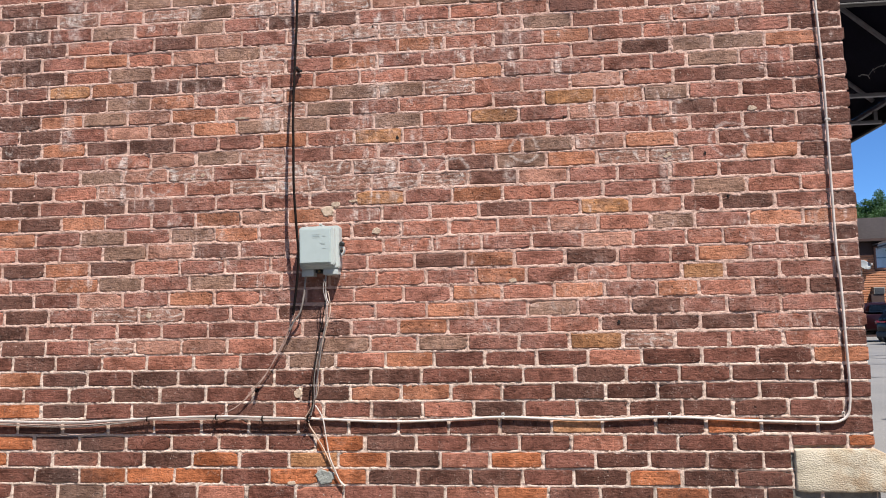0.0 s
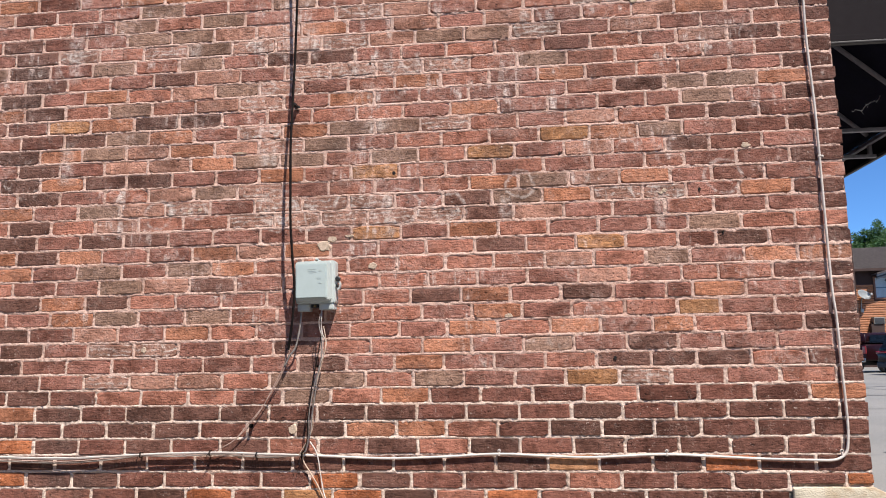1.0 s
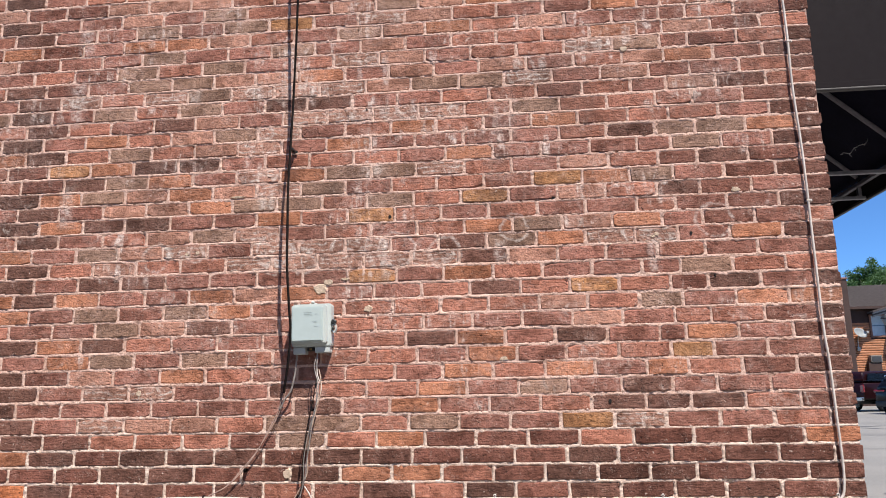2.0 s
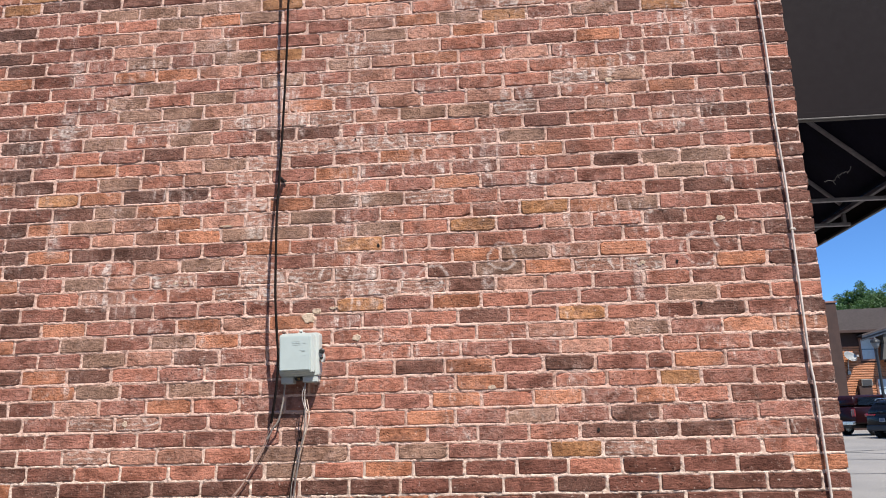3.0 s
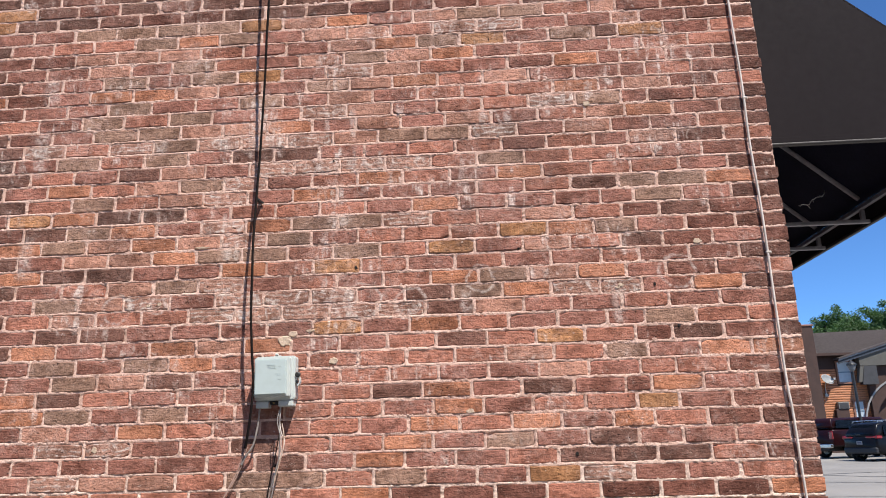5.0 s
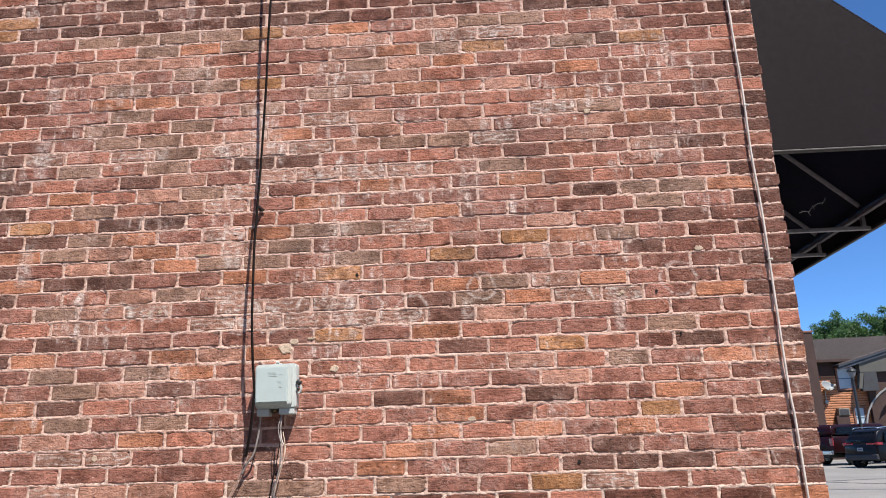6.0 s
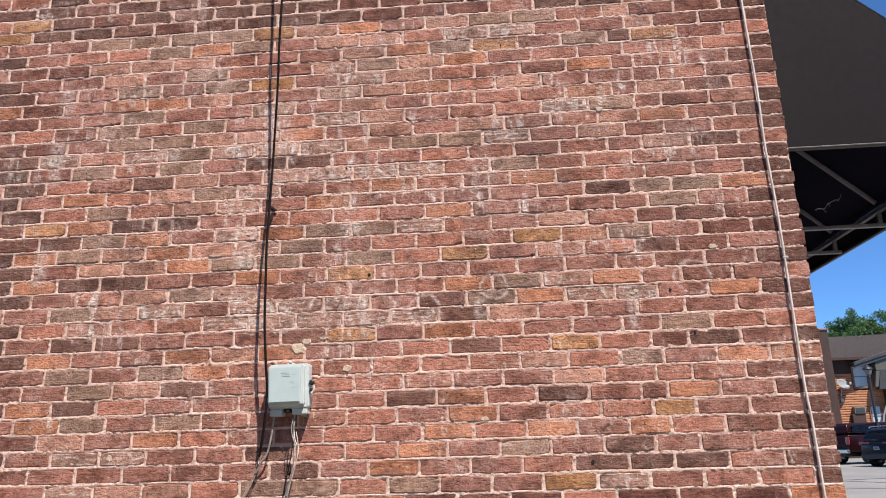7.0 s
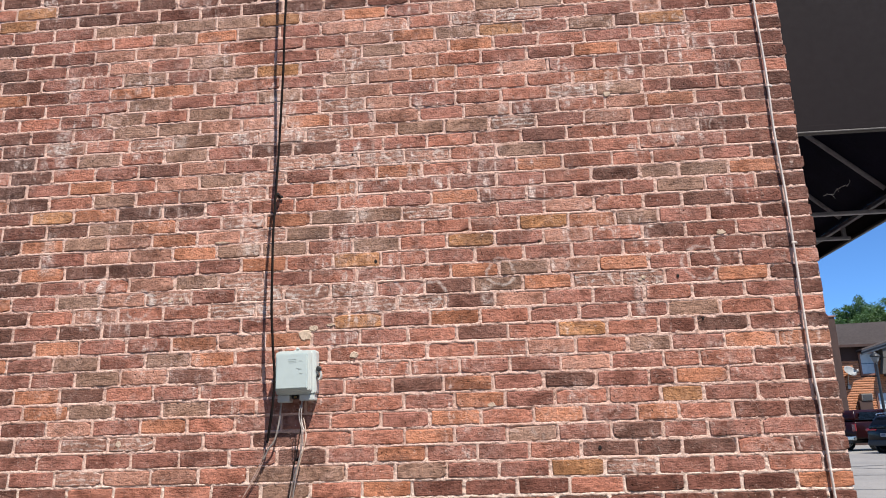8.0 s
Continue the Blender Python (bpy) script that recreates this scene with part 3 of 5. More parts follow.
def mortar_sheet(x0, x1, z0, z1, step):
    """The pointing: a rough skin that fills the joints and creeps over brick edges here and there."""
    nx, nz = int((x1 - x0) / step) + 1, int((z1 - z0) / step) + 1
    gx = np.linspace(x0, x1, nx)
    gz = np.linspace(z0, z1, nz)
    X, Z = np.meshgrid(gx, gz)
    rng = np.random.default_rng(5)

    def field(size, seed):
        """Smooth random numbers about size metres apart."""
        r = np.random.default_rng(seed)
        c = r.normal(size=(int((z1 - z0) / size) + 4, int((x1 - x0) / size) + 4))
        u, v = (X - x0) / size, (Z - z0) / size
        i, j = v.astype(int), u.astype(int)
        f, g = v - i, u - j
        f, g = f * f * (3 - 2 * f), g * g * (3 - 2 * g)
        return (c[i, j] * (1 - g) + c[i, j + 1] * g) * (1 - f) + (c[i + 1, j] * (1 - g) + c[i + 1, j + 1] * g) * f

    inside = np.full(X.shape, -1.0)
    ks = np.arange(LOW, HIGH + 1)
    zc = np.array([course_z(int(k)) for k in ks])
    near = np.abs(gz[:, None] - zc[None, :]).argmin(1)
    for row in range(nz):
        k = int(ks[near[row]])
        js = np.array(JOINTS[k])
        dz = 0.0304 - abs(gz[row] - zc[near[row]])
        dx = np.abs(gx[:, None] - js[None, :]).min(1) - 0.0044
        inside[row] = np.minimum(dx, dz)
    n1, n2, n3 = field(0.05, 11), field(0.018, 12), field(0.35, 13)
    creep = 0.0012 - 0.0004 * np.clip((1.3 - Z) / 0.15, 0, 1) + 0.0030 * n1 + 0.0016 * n2 + 0.0009 * field(0.008, 14) + 0.007 * np.clip(field(0.03, 16) - 1.35, 0, 1)
    lower = np.clip((1.2 - Z) / 0.15, 0, 1)
    face = 0.0011 + 0.0008 * n1 + 0.0012 * n2 + 0.0006 * n3 + 0.0006 * lower
    face -= 0.0015 * np.clip(n3 - 0.2, 0, 1) * (1 - lower)
    over = np.clip((inside - np.maximum(creep, -0.001)) / 0.010, 0, 1)
    Y = face + over * 0.0125 + 0.0011 * field(0.009, 15) + 0.0007 * rng.normal(size=X.shape)
    co = np.stack([X, Y, Z], -1).reshape(-1, 3)
    idx = np.arange(nx * nz).reshape(nz, nx)
    quads = np.stack([idx[:-1, :-1], idx[:-1, 1:], idx[1:, 1:], idx[1:, :-1]], -1).reshape(-1, 4)
    me = bpy.data.meshes.new("mortar")
    me.vertices.add(len(co))
    me.vertices.foreach_set("co", co.ravel())
    me.loops.add(quads.size)
    me.loops.foreach_set("vertex_index", quads.ravel())
    me.polygons.add(len(quads))
    me.polygons.foreach_set("loop_start", np.arange(0, quads.size, 4))
    me.polygons.foreach_set("use_smooth", np.ones(len(quads), bool))
    me.update(calc_edges=True)
    me.materials.append(MORTAR)
    ob = new("mortar", me)
    ob.parent = building
    ob["label"], ob["kind"] = "pinkish lime mortar with smears and gaps", "stuff"


mortar_sheet(-2.35, EAST - 0.0015, 0.55, 4.05, 0.0046)

# ---- corner stone ----
def corner_stone():
    bm = block(STONE_X0, EAST + 0.045, -0.012, 0.16, STONE_LOW, STONE_TOP, 0.006, 2)
    bmesh.ops.subdivide_edges(bm, edges=[e for e in bm.edges if e.calc_length() > 0.06], cuts=7, use_grid_fill=True)
    for v in bm.verts:
        n = noise.noise(v.co * 22) * 0.007 + noise.noise(v.co * 60 + Vector((4, 0, 0))) * 0.0022
        v.co += Vector((0.3 * n, n, 0.9 * n))
        if v.co.x > EAST + 0.01:
            v.co.z -= 0.02 * (v.co.z > 0.85)
    tagged(link("corner_stone", bm, STONE, None, "", True), "cream tooled limestone block at the foot of the corner", "stone block")
    bm = block(STONE_X0 - 0.09, EAST + 0.01, 0.004, 0.028, STONE_LOW - 0.07, STONE_LOW + 0.010, 0.004)
    bmesh.ops.subdivide_edges(bm, edges=[e for e in bm.edges if e.calc_length() > 0.2], cuts=12, use_grid_fill=True)
    for v in bm.verts:
        v.co += Vector((0, 0.004, 0.006)) * noise.noise(v.co * 30)
    part("mortar_bed", merge(bm, block(STONE_X0 - 0.014, STONE_X0 + 0.002, 0.004, 0.028, STONE_LOW + 0.012, STONE_TOP, 0.002)), SHADED_CEMENT, building, "grey cement bed under the corner stone")


# grey cement, darkened in its colour for the shade round the corner stone
SHADED_CEMENT = plain_material("shaded_grey_cement", (0.22, 0.205, 0.18), 0.95, 0, 0.4, 30.0, 0.004)
PATCH = plain_material("grey_cement_patch", (0.33, 0.34, 0.31), 0.95, 0, 0.4, 35.0, 0.004)
LIME = plain_material("lime_crust", (0.58, 0.44, 0.33), 0.95, 0, 0.3, 50.0, 0.004)
HOLE_SHADE = plain_material("drilled_hole_shade", (0.012, 0.009, 0.008), 1.0)
corner_stone()


def blob(x, z, w, h, seed, thick=0.0010, lift=0.0030):
    """A thin, ragged crust on the wall."""
    bm = bmesh.new()
    n, rings = 26, 4
    grid = []
    for j in range(rings + 1):
        f = 1 - j / (rings + 1)
        row = []
        for i in range(n):
            a = 2 * math.pi * i / n
            e = noise.noise(Vector((math.cos(a) * 1.7 + seed, math.sin(a) * 1.7, seed * 0.7)))
            e2 = noise.noise(Vector((math.cos(a) * 5 + seed, math.sin(a) * 5, 3.0)))
            r = f * (0.9 + 0.3 * e + 0.16 * e2)
            y = -lift - thick * noise.noise(Vector((a * 3, j * 1.3, seed))) if j else 0.003
            row.append(bm.verts.new((x + w / 2 * r * math.cos(a), y, z + h / 2 * r * math.sin(a))))
        grid.append(row)
    for r0, r1 in zip(grid, grid[1:]):
        for i in range(n):
            bm.faces.new((r0[i], r0[(i + 1) % n], r1[(i + 1) % n], r1[i]))
    bm.faces.new(grid[-1])
    bmesh.ops.recalc_face_normals(bm, faces=bm.faces)
    return bm


part("cement_patch", blob(-0.455, 0.785, 0.095, 0.075, 3, 0.002, 0.005), PATCH, building, "grey cement patch")
for i, (x, z, w, h) in enumerate([(-0.44, 1.925, 0.075, 0.05), (-0.405, 1.955, 0.05, 0.03), (-0.575, 1.135, 0.05, 0.045), (-0.225, 1.83, 0.045, 0.035),
                                  (1.035, 2.118, 0.03, 0.022), (1.02, 2.108, 0.025, 0.014), (-1.02, 2.11, 0.026, 0.02), (-1.07, 2.105, 0.022, 0.016),
                                  (-0.84, 2.366, 0.08, 0.012), (-0.33, 1.967, 0.05, 0.014), (-1.26, 1.482, 0.03, 0.035), (0.36, 1.60, 0.045, 0.022),
                                  (1.38, 2.30, 0.05, 0.03), (0.95, 2.985, 0.04, 0.03), (-0.6, 0.76, 0.05, 0.02)]):
    part("lime_crust", blob(x, z, w, h, 60 + i), LIME, building, "crust of old lime mortar")
# no holes are cut: thin black discs paint the dark inside them
for x, z, r in ((0.796, 1.416, 0.011), (1.18, 2.116, 0.010), (-0.128, 2.243, 0.012), (0.60, 2.30, 0.006), (0.512, 3.35, 0.005), (-0.235, 2.76, 0.008), (1.265, 1.93, 0.007)):
    part("drill_hole_disc", blob(x, z, r * 1.5, r * 1.9, x * 40 + 3, 0.0002, 0.0031), HOLE_SHADE, building, "flat black disc for the shade inside an old drilled hole")


# ---- utility box ----
def rounded_plate(x0, x1, z0, z1, y0, y1, r, edge):
    pts = []
    for cx, cz, a0 in ((x1 - r, z1 - r, 0), (x0 + r, z1 - r, 90), (x0 + r, z0 + r, 180), (x1 - r, z0 + r, 270)):
        for i in range(5):
            a = radians(a0 + i * 22.5)
            pts.append((cx + r * math.cos(a), cz + r * math.sin(a)))
    bm = prism(pts, y0, y1)
    front = [e for e in bm.edges if all(abs(v.co.y - y0) < 1e-6 for v in e.verts)]
    if edge:
        bmesh.ops.bevel(bm, geom=front, offset=edge, segments=2, affect="EDGES")
    return bm


def utility_box():
    t = thing("utility_box", (-0.46, 0, 1.655), "pale grey plastic telephone junction box on the brick wall", "junction box")
    t.matrix_world = pose(-0.462, 0, 1.654, 0, -0.8, 0) @ Matrix.Diagonal((1, 1.1, 1, 1))
    W = 0.087
    part("back_plate", rounded_plate(-W, W, 0.012, 0.198, -0.052, -0.006, 0.012, 0.004), BOX_GREY, t)
    lid = part("lid", rounded_plate(-W + 0.003, W - 0.016, 0.024, 0.192, -0.072, -0.0525, 0.01, 0.004), BOX_GREY, t)
    part("lid_panel", rounded_plate(-W + 0.008, W - 0.030, 0.034, 0.182, -0.0835, -0.0725, 0.005, 0.004), BOX_FACE, lid, "raised flat front of the lid")
    for x, z, w, h in ((-0.008, 0.158, 0.036, 0.003), (-0.006, 0.151, 0.034, 0.003), (-0.004, 0.144, 0.036, 0.003), (0.030, 0.150, 0.012, 0.004), (0.022, 0.120, 0.022, 0.0022), (0.026, 0.115, 0.016, 0.002), (0.03, 0.097, 0.014, 0.002)):
        part("moulded_mark", block(x - w / 2, x + w / 2, -0.0842, -0.0836, z - h / 2, z + h / 2), MARK_GREY, lid, "worn moulded lettering too small to read")
    part("foot", rounded_plate(-W + 0.006, -0.028, -0.018, 0.0115, -0.05, -0.006, 0.004, 0.003), BOX_GREY, t)
    part("foot", rounded_plate(0.014, W - 0.008, -0.014, 0.0115, -0.05, -0.006, 0.004, 0.003), BOX_GREY, t)
    part("knockout", rounded_plate(-0.022, 0.008, -0.004, 0.0112, -0.042, -0.006, 0.002, 0), DARK_METAL, t, "dark cable entry between the feet")
    part("terminal", rounded_plate(-0.010, 0.000, -0.002, 0.006, -0.046, -0.0425, 0.001, 0), plain_material("brass_terminal", (0.45, 0.3, 0.12), 0.4, 0.8), t, "small brass terminal")
    hook = merge(block(-0.016, 0.016, -0.03, -0.008, 0.1985, 0.204, 0.002), block(-0.006, 0.006, -0.04, -0.02, 0.2045, 0.212, 0.002))
    part("hanger_tab", hook, BOX_GREY, t)
    ring = bmesh.new()
    for i in range(20):
        a0, a1 = 2 * math.pi * i / 20, 2 * math.pi * (i + 1) / 20
        q = []
        for a, rr, y in ((a0, 0.012, -0.05), (a1, 0.012, -0.05), (a1, 0.007, -0.05), (a0, 0.007, -0.05)):
            q.append(ring.verts.new((0.098 + rr * math.cos(a) * 0.8, y, 0.090 + rr * math.sin(a) * 1.7)))
        ring.faces.new(q)
    bmesh.ops.remove_doubles(ring, verts=ring.verts, dist=1e-5)
    ext = bmesh.ops.extrude_face_region(ring, geom=ring.faces[:])
    bmesh.ops.translate(ring, vec=(0, 0.022, 0), verts=[v for v in ext["geom"] if isinstance(v, bmesh.types.BMVert)])
    bmesh.ops.recalc_face_normals(ring, faces=ring.faces)
    latch = part("latch", ring, BOX_GREY, t, "hasp ring on the side of the box")
    part("bolt", moved(lathe([(0.012, 0), (0.012, 0.006), (0.007, 0.010)], 12), pose(0.098, -0.046, 0.116, 90, 0, 0)), DARK_METAL, latch, "dark hasp bolt")
    part("bolt", moved(lathe([(0.007, 0), (0.007, 0.006), (0.004, 0.009)], 10), pose(0.095, -0.046, 0.088, 90, 0, 0)), DARK_METAL, latch, "dark hasp bolt")


utility_box()


# ---- cables ----
def cable(name, points, radius, material, label, steps=60, jig=0.0, category="cable", group="cables on the wall"):
    pts = [Vector(p) for p in points]
    if jig:
        line = catmull(pts, steps)
        pts = [p + jig * Vector((noise.noise(p * 9 + Vector((3, radius * 900, 0))), 0.3 * noise.noise(p * 11), noise.noise(p * 9 + Vector((0, 7, radius * 500))))) for p in line]
    return tagged(link(name, sweep(pts, radius, 8, True, steps), material, None, "", True), label, category, group)


def twin(name, points, radius, material, label):
    """A flat twin cable: two strands side by side, one behind the other as seen from the drive."""
    line = catmull([Vector(p) for p in points], 120)
    t = thing(name, tuple(line[-1]), label, "cable", "cables on the wall")
    base = Vector(line[-1])
    for side in (-1, 1):
        part("strand", sweep([p - base + side * radius * Vector((-0.45, 0.89, 0)) for p in line], radius, 8), material, t, "", True)
    return t


def hung(points, gaps):
    """The same line as seen from the middle of the drive, but hanging clear of the wall by gaps[z]."""
    eye = Vector((0.45, -3.17, 1.46))
    out = []
    for p in points:
        gap = float(np.interp(p[2], *gaps))
        f = (-gap - eye.y) / (p[1] - eye.y)
        out.append(tuple(eye + (Vector(p) - eye) * f))
    return out


DROP = [(-0.558, -0.05, 4.154), (-0.562, -0.034, 3.681), (-0.567, -0.034, 3.427), (-0.566, -0.037, 3.206), (-0.573, -0.042, 2.819), (-0.576, -0.044, 2.71), (-0.581, -0.045, 2.575), (-0.585, -0.052, 2.382), (-0.580, -0.062, 2.201), (-0.575, -0.07, 2.03), (-0.566, -0.066, 1.88), (-0.562, -0.062, 1.82),
        (-0.557, -0.056, 1.736), (-0.564, -0.048, 1.635), (-0.576, -0.035, 1.557), (-0.59, -0.026, 1.473)]
twin("drop_cable", hung(DROP, ([1.39, 1.45, 1.6, 1.95, 2.28, 2.57, 2.80, 3.1, 3.6, 4.2], [0.02, 0.04, 0.07, 0.085, 0.078, 0.05, 0.042, 0.075, 0.115, 0.12])), 0.0050, BLACK_RUBBER, "black twin drop cable hanging down the brick wall")
part("cable_clip", merge(block(-0.582, -0.566, -0.050, -0.004, 2.565, 2.575), moved(lathe([(0.006, 0), (0.005, 0.004)], 10), pose(-0.562, -0.008, 2.568, 90, 0, 0))), DARK_METAL, building, "small dark cable clip")
SLACK = ([1.04, 1.15, 1.35, 1.5, 1.65], [0.02, 0.018, 0.022, 0.034, 0.040])
cable("ground_wire", hung([(-0.528, -0.04, 1.655), (-0.530, -0.042, 1.62), (-0.537, -0.04, 1.556), (-0.555, -0.035, 1.483), (-0.583, -0.03, 1.445), (-0.604, -0.025, 1.405)], SLACK), 0.0042, GREY_CABLE, "grey wire hanging from the junction box")
for n, r in ((0.0, 0.0021), (0.007, 0.0018)):
    cable("faded_wire", hung([(-0.590 + n, -0.028, 1.475), (-0.613 + n, -0.02, 1.405), (-0.650 + n, -0.015, 1.33), (-0.694, -0.012, 1.25), (-0.763 - n, -0.012, 1.157), (-0.828, -0.012, 1.09), (-0.909, -0.02, 1.047)], SLACK),
          r, PINK_CABLE, "faded brownish wire curving down the bricks", jig=0.004)
RISERS = [
    ([(-0.444, -0.03, 1.65), (-0.446, -0.025, 1.588), (-0.438, -0.025, 1.532), (-0.424, -0.025, 1.503), (-0.432, -0.025, 1.453), (-0.449, -0.025, 1.409), (-0.463, -0.025, 1.343), (-0.472, -0.025, 1.277), (-0.483, -0.025, 1.189), (-0.488, -0.025, 1.124), (-0.511, -0.025, 1.042)], 0.0027, WHITE_CABLE, "thin white wire hanging from the junction box"),
    ([(-0.437, -0.018, 1.57), (-0.428, -0.018, 1.521), (-0.43, -0.018, 1.465), (-0.447, -0.018, 1.398), (-0.471, -0.018, 1.31), (-0.483, -0.018, 1.233), (-0.483, -0.018, 1.134), (-0.541, -0.018, 1.028)], 0.0024, CREAM_CABLE, "thin cream wire hanging from the junction box"),
    ([(-0.442, -0.03, 1.65), (-0.444, -0.03, 1.582), (-0.443, -0.03, 1.476), (-0.448, -0.03, 1.398), (-0.473, -0.03, 1.321), (-0.493, -0.03, 1.212), (-0.495, -0.03, 1.103), (-0.515, -0.03, 1.038)], 0.0026, GREY_CABLE, "thin grey wire hanging from the junction box"),
    ([(-0.448, -0.014, 1.532), (-0.466, -0.012, 1.432), (-0.487, -0.012, 1.321), (-0.504, -0.012, 1.189), (-0.509, -0.012, 1.079), (-0.53, -0.012, 1.03)], 0.0026, BLACK_RUBBER, "thin black wire hanging from the junction box"),
    ([(-0.440, -0.034, 1.64), (-0.452, -0.034, 1.60), (-0.450, -0.034, 1.56), (-0.434, -0.034, 1.50), (-0.440, -0.034, 1.44), (-0.455, -0.034, 1.38), (-0.466, -0.034, 1.30), (-0.478, -0.034, 1.2), (-0.486, -0.03, 1.11)], 0.0022, GREY_CABLE, "thin grey wire hanging from the junction box"),
]
for n, (p, r, m, lab) in enumerate(RISERS):
    d = 0.005 * n
    cable("box_wire", hung(p, ([1.02, 1.12, 1.3, 1.5, 1.65], [0.02, 0.03 + d, 0.052 + d, 0.06 + d, 0.045])), r * 0.88, m, lab, jig=0.003)
cable("tail_wire", [(-0.509, -0.018, 1.074), (-0.523, -0.014, 1.014), (-0.492, -0.012, 0.959), (-0.458, -0.012, 0.905), (-0.424, -0.012, 0.836), (-0.39, -0.012, 0.777), (-0.366, -0.012, 0.753)], 0.0029, CREAM_CABLE, "cream wire tail hanging below the cable run")
cable("tail_wire", [(-0.492, -0.018, 1.085), (-0.461, -0.02, 1.035), (-0.446, -0.014, 0.949), (-0.431, -0.014, 0.873), (-0.407, -0.014, 0.815), (-0.384, -0.014, 0.767), (-0.364, -0.014, 0.75)], 0.0029, WHITE_CABLE, "cream wire tail hanging below the cable run")


def cable_run():
    """Loose cables tied in a bundle along the wall."""
    base = [(-4.6, 1.045), (-3.6, 1.025), (-2.8, 1.04), (-2.099, 1.030), (-1.935, 1.022), (-1.612, 1.014), (-1.401, 1.023), (-1.245, 1.032), (-1.09, 1.036), (-0.886, 1.040), (-0.71, 1.033), (-0.523, 1.030)]
    sag = [0.5, 1.0, 0.4, 1.0, 1.0, 1.3, 1.0, 0.4, 0.9, 0.5, 0.9, 0.2]
    for dz, off, r, m, lab in ((0.004, 0.018, 0.0044, WHITE_CABLE, "white cable tied along the wall"), (-0.006, 0.028, 0.0030, PINK_CABLE, "faded brownish cable tied along the wall"),
                               (0.001, 0.029, 0.0030, GREY_CABLE, "grey cable tied along the wall"), (-0.013, 0.017, 0.0028, GREY_CABLE, "slack grey cable below the tied run"),
                               (-0.009, 0.013, 0.0034, BLACK_RUBBER, "black cable tied along the wall")):
        cable("run_cable", [(x, -off, z + dz * s) for (x, z), s in zip(base, sag)], r * 0.8, m, lab, 140)


cable_run()


def tie(x, z, off, w=0.006, h=0.026, tail=0.03):
    bm = bmesh.new()
    n = 14
    rings = []
    for s in (-w / 2, w / 2):
        rings.append([bm.verts.new((x + s, -off + 0.013 * math.cos(2 * math.pi * i / n), z + h / 2 * math.sin(2 * math.pi * i / n))) for i in range(n)])
    for i in range(n):
        bm.faces.new((rings[0][i], rings[0][(i + 1) % n], rings[1][(i + 1) % n], rings[1][i]))
    bmesh.ops.solidify(bm, geom=bm.faces[:], thickness=0.0015)
    tl = sweep([(x, -off - 0.012, z + 0.004), (x - 0.006, -off - 0.02, z - 0.006), (x - 0.012, -off - 0.018, z - tail)], 0.0014, 5)
    tagged(link("cable_tie", merge(bm, tl), BLACK_RUBBER), "black plastic cable tie round the cable run", "cable tie", "cable ties")


tie(-1.24, 1.032, 0.021)
tie(-0.929, 1.039, 0.021, tail=0.02)
tie(-0.722, 1.031, 0.021)
tie(-0.523, 1.029, 0.021, 0.008, 0.03)
tie(-0.458, 1.400, 0.025, 0.012, 0.012, 0.012)
tie(-0.752, 1.152, 0.016, 0.01, 0.018, 0.012)
tie(-2.0, 1.025, 0.021)


def conduit():
    t = thing("conduit", (1.663, 0, 1.02), "thin white painted conduit clipped along the wall and up the corner", "conduit")
    o = Vector((1.663, 0, 1.02))
    pts = [(-0.53, -0.0095, 1.030), (-0.339, -0.0095, 1.021), (-0.145, -0.0095, 1.015), (0.094, -0.0095, 1.022), (0.307, -0.0095, 1.032), (0.515, -0.0095, 1.023), (0.675, -0.0095, 1.018), (0.834, -0.0095, 1.024),
           (0.98, -0.0095, 1.029), (1.168, -0.0095, 1.021), (1.343, -0.0095, 1.012), (1.558, -0.010, 1.006), (1.611, -0.0105, 1.006), (1.641, -0.011, 1.013), (1.663, -0.0125, 1.030), (1.676, -0.0125, 1.063),
           (1.683, -0.0125, 1.156), (1.681, -0.0125, 1.334), (1.678, -0.0125, 1.559), (1.671, -0.0125, 1.697), (1.670, -0.0125, 2.022), (1.670, -0.0125, 2.428), (1.661, -0.0125, 2.747), (1.664, -0.0125, 3.04), (1.656, -0.0125, 3.517), (1.652, -0.0125, 4.6)]
    part("pipe", sweep([Vector(p) - o for p in pts], 0.0052, 10, True, 220), WHITE_CABLE, t, "", True)
    for x, z, up in ((0.306, 1.036, 0), (0.981, 1.034, 0), (1.653, 1.034, 0), (1.665, 2.966, 1), (1.670, 2.235, 1)):
        ear = moved(lathe([(0.0065, 0), (0.0065, 0.002), (0.0045, 0.003)], 12), pose(x + 0.012 * up, -0.007, z + 0.008 * (1 - up), 90, 0, 0))
        strap = block(x - 0.003, x + 0.003, -0.0152, -0.004, z - 0.011, z + 0.002, 0.001) if not up else block(x - 0.007, x + 0.012, -0.0185, -0.004, z - 0.004, z + 0.004, 0.0015)
        c = part("clip", moved(merge(ear, strap), Matrix.Translation(-o)), WHITE_CABLE, t)
        part("screw", moved(lathe([(0.0035, 0), (0.003, 0.0015)], 8), pose(x + 0.012 * up - o.x, -0.0105, z + 0.008 * (1 - up) - o.z, 90, 0, 0)), DARK_METAL, c, "dark screw head")


conduit()


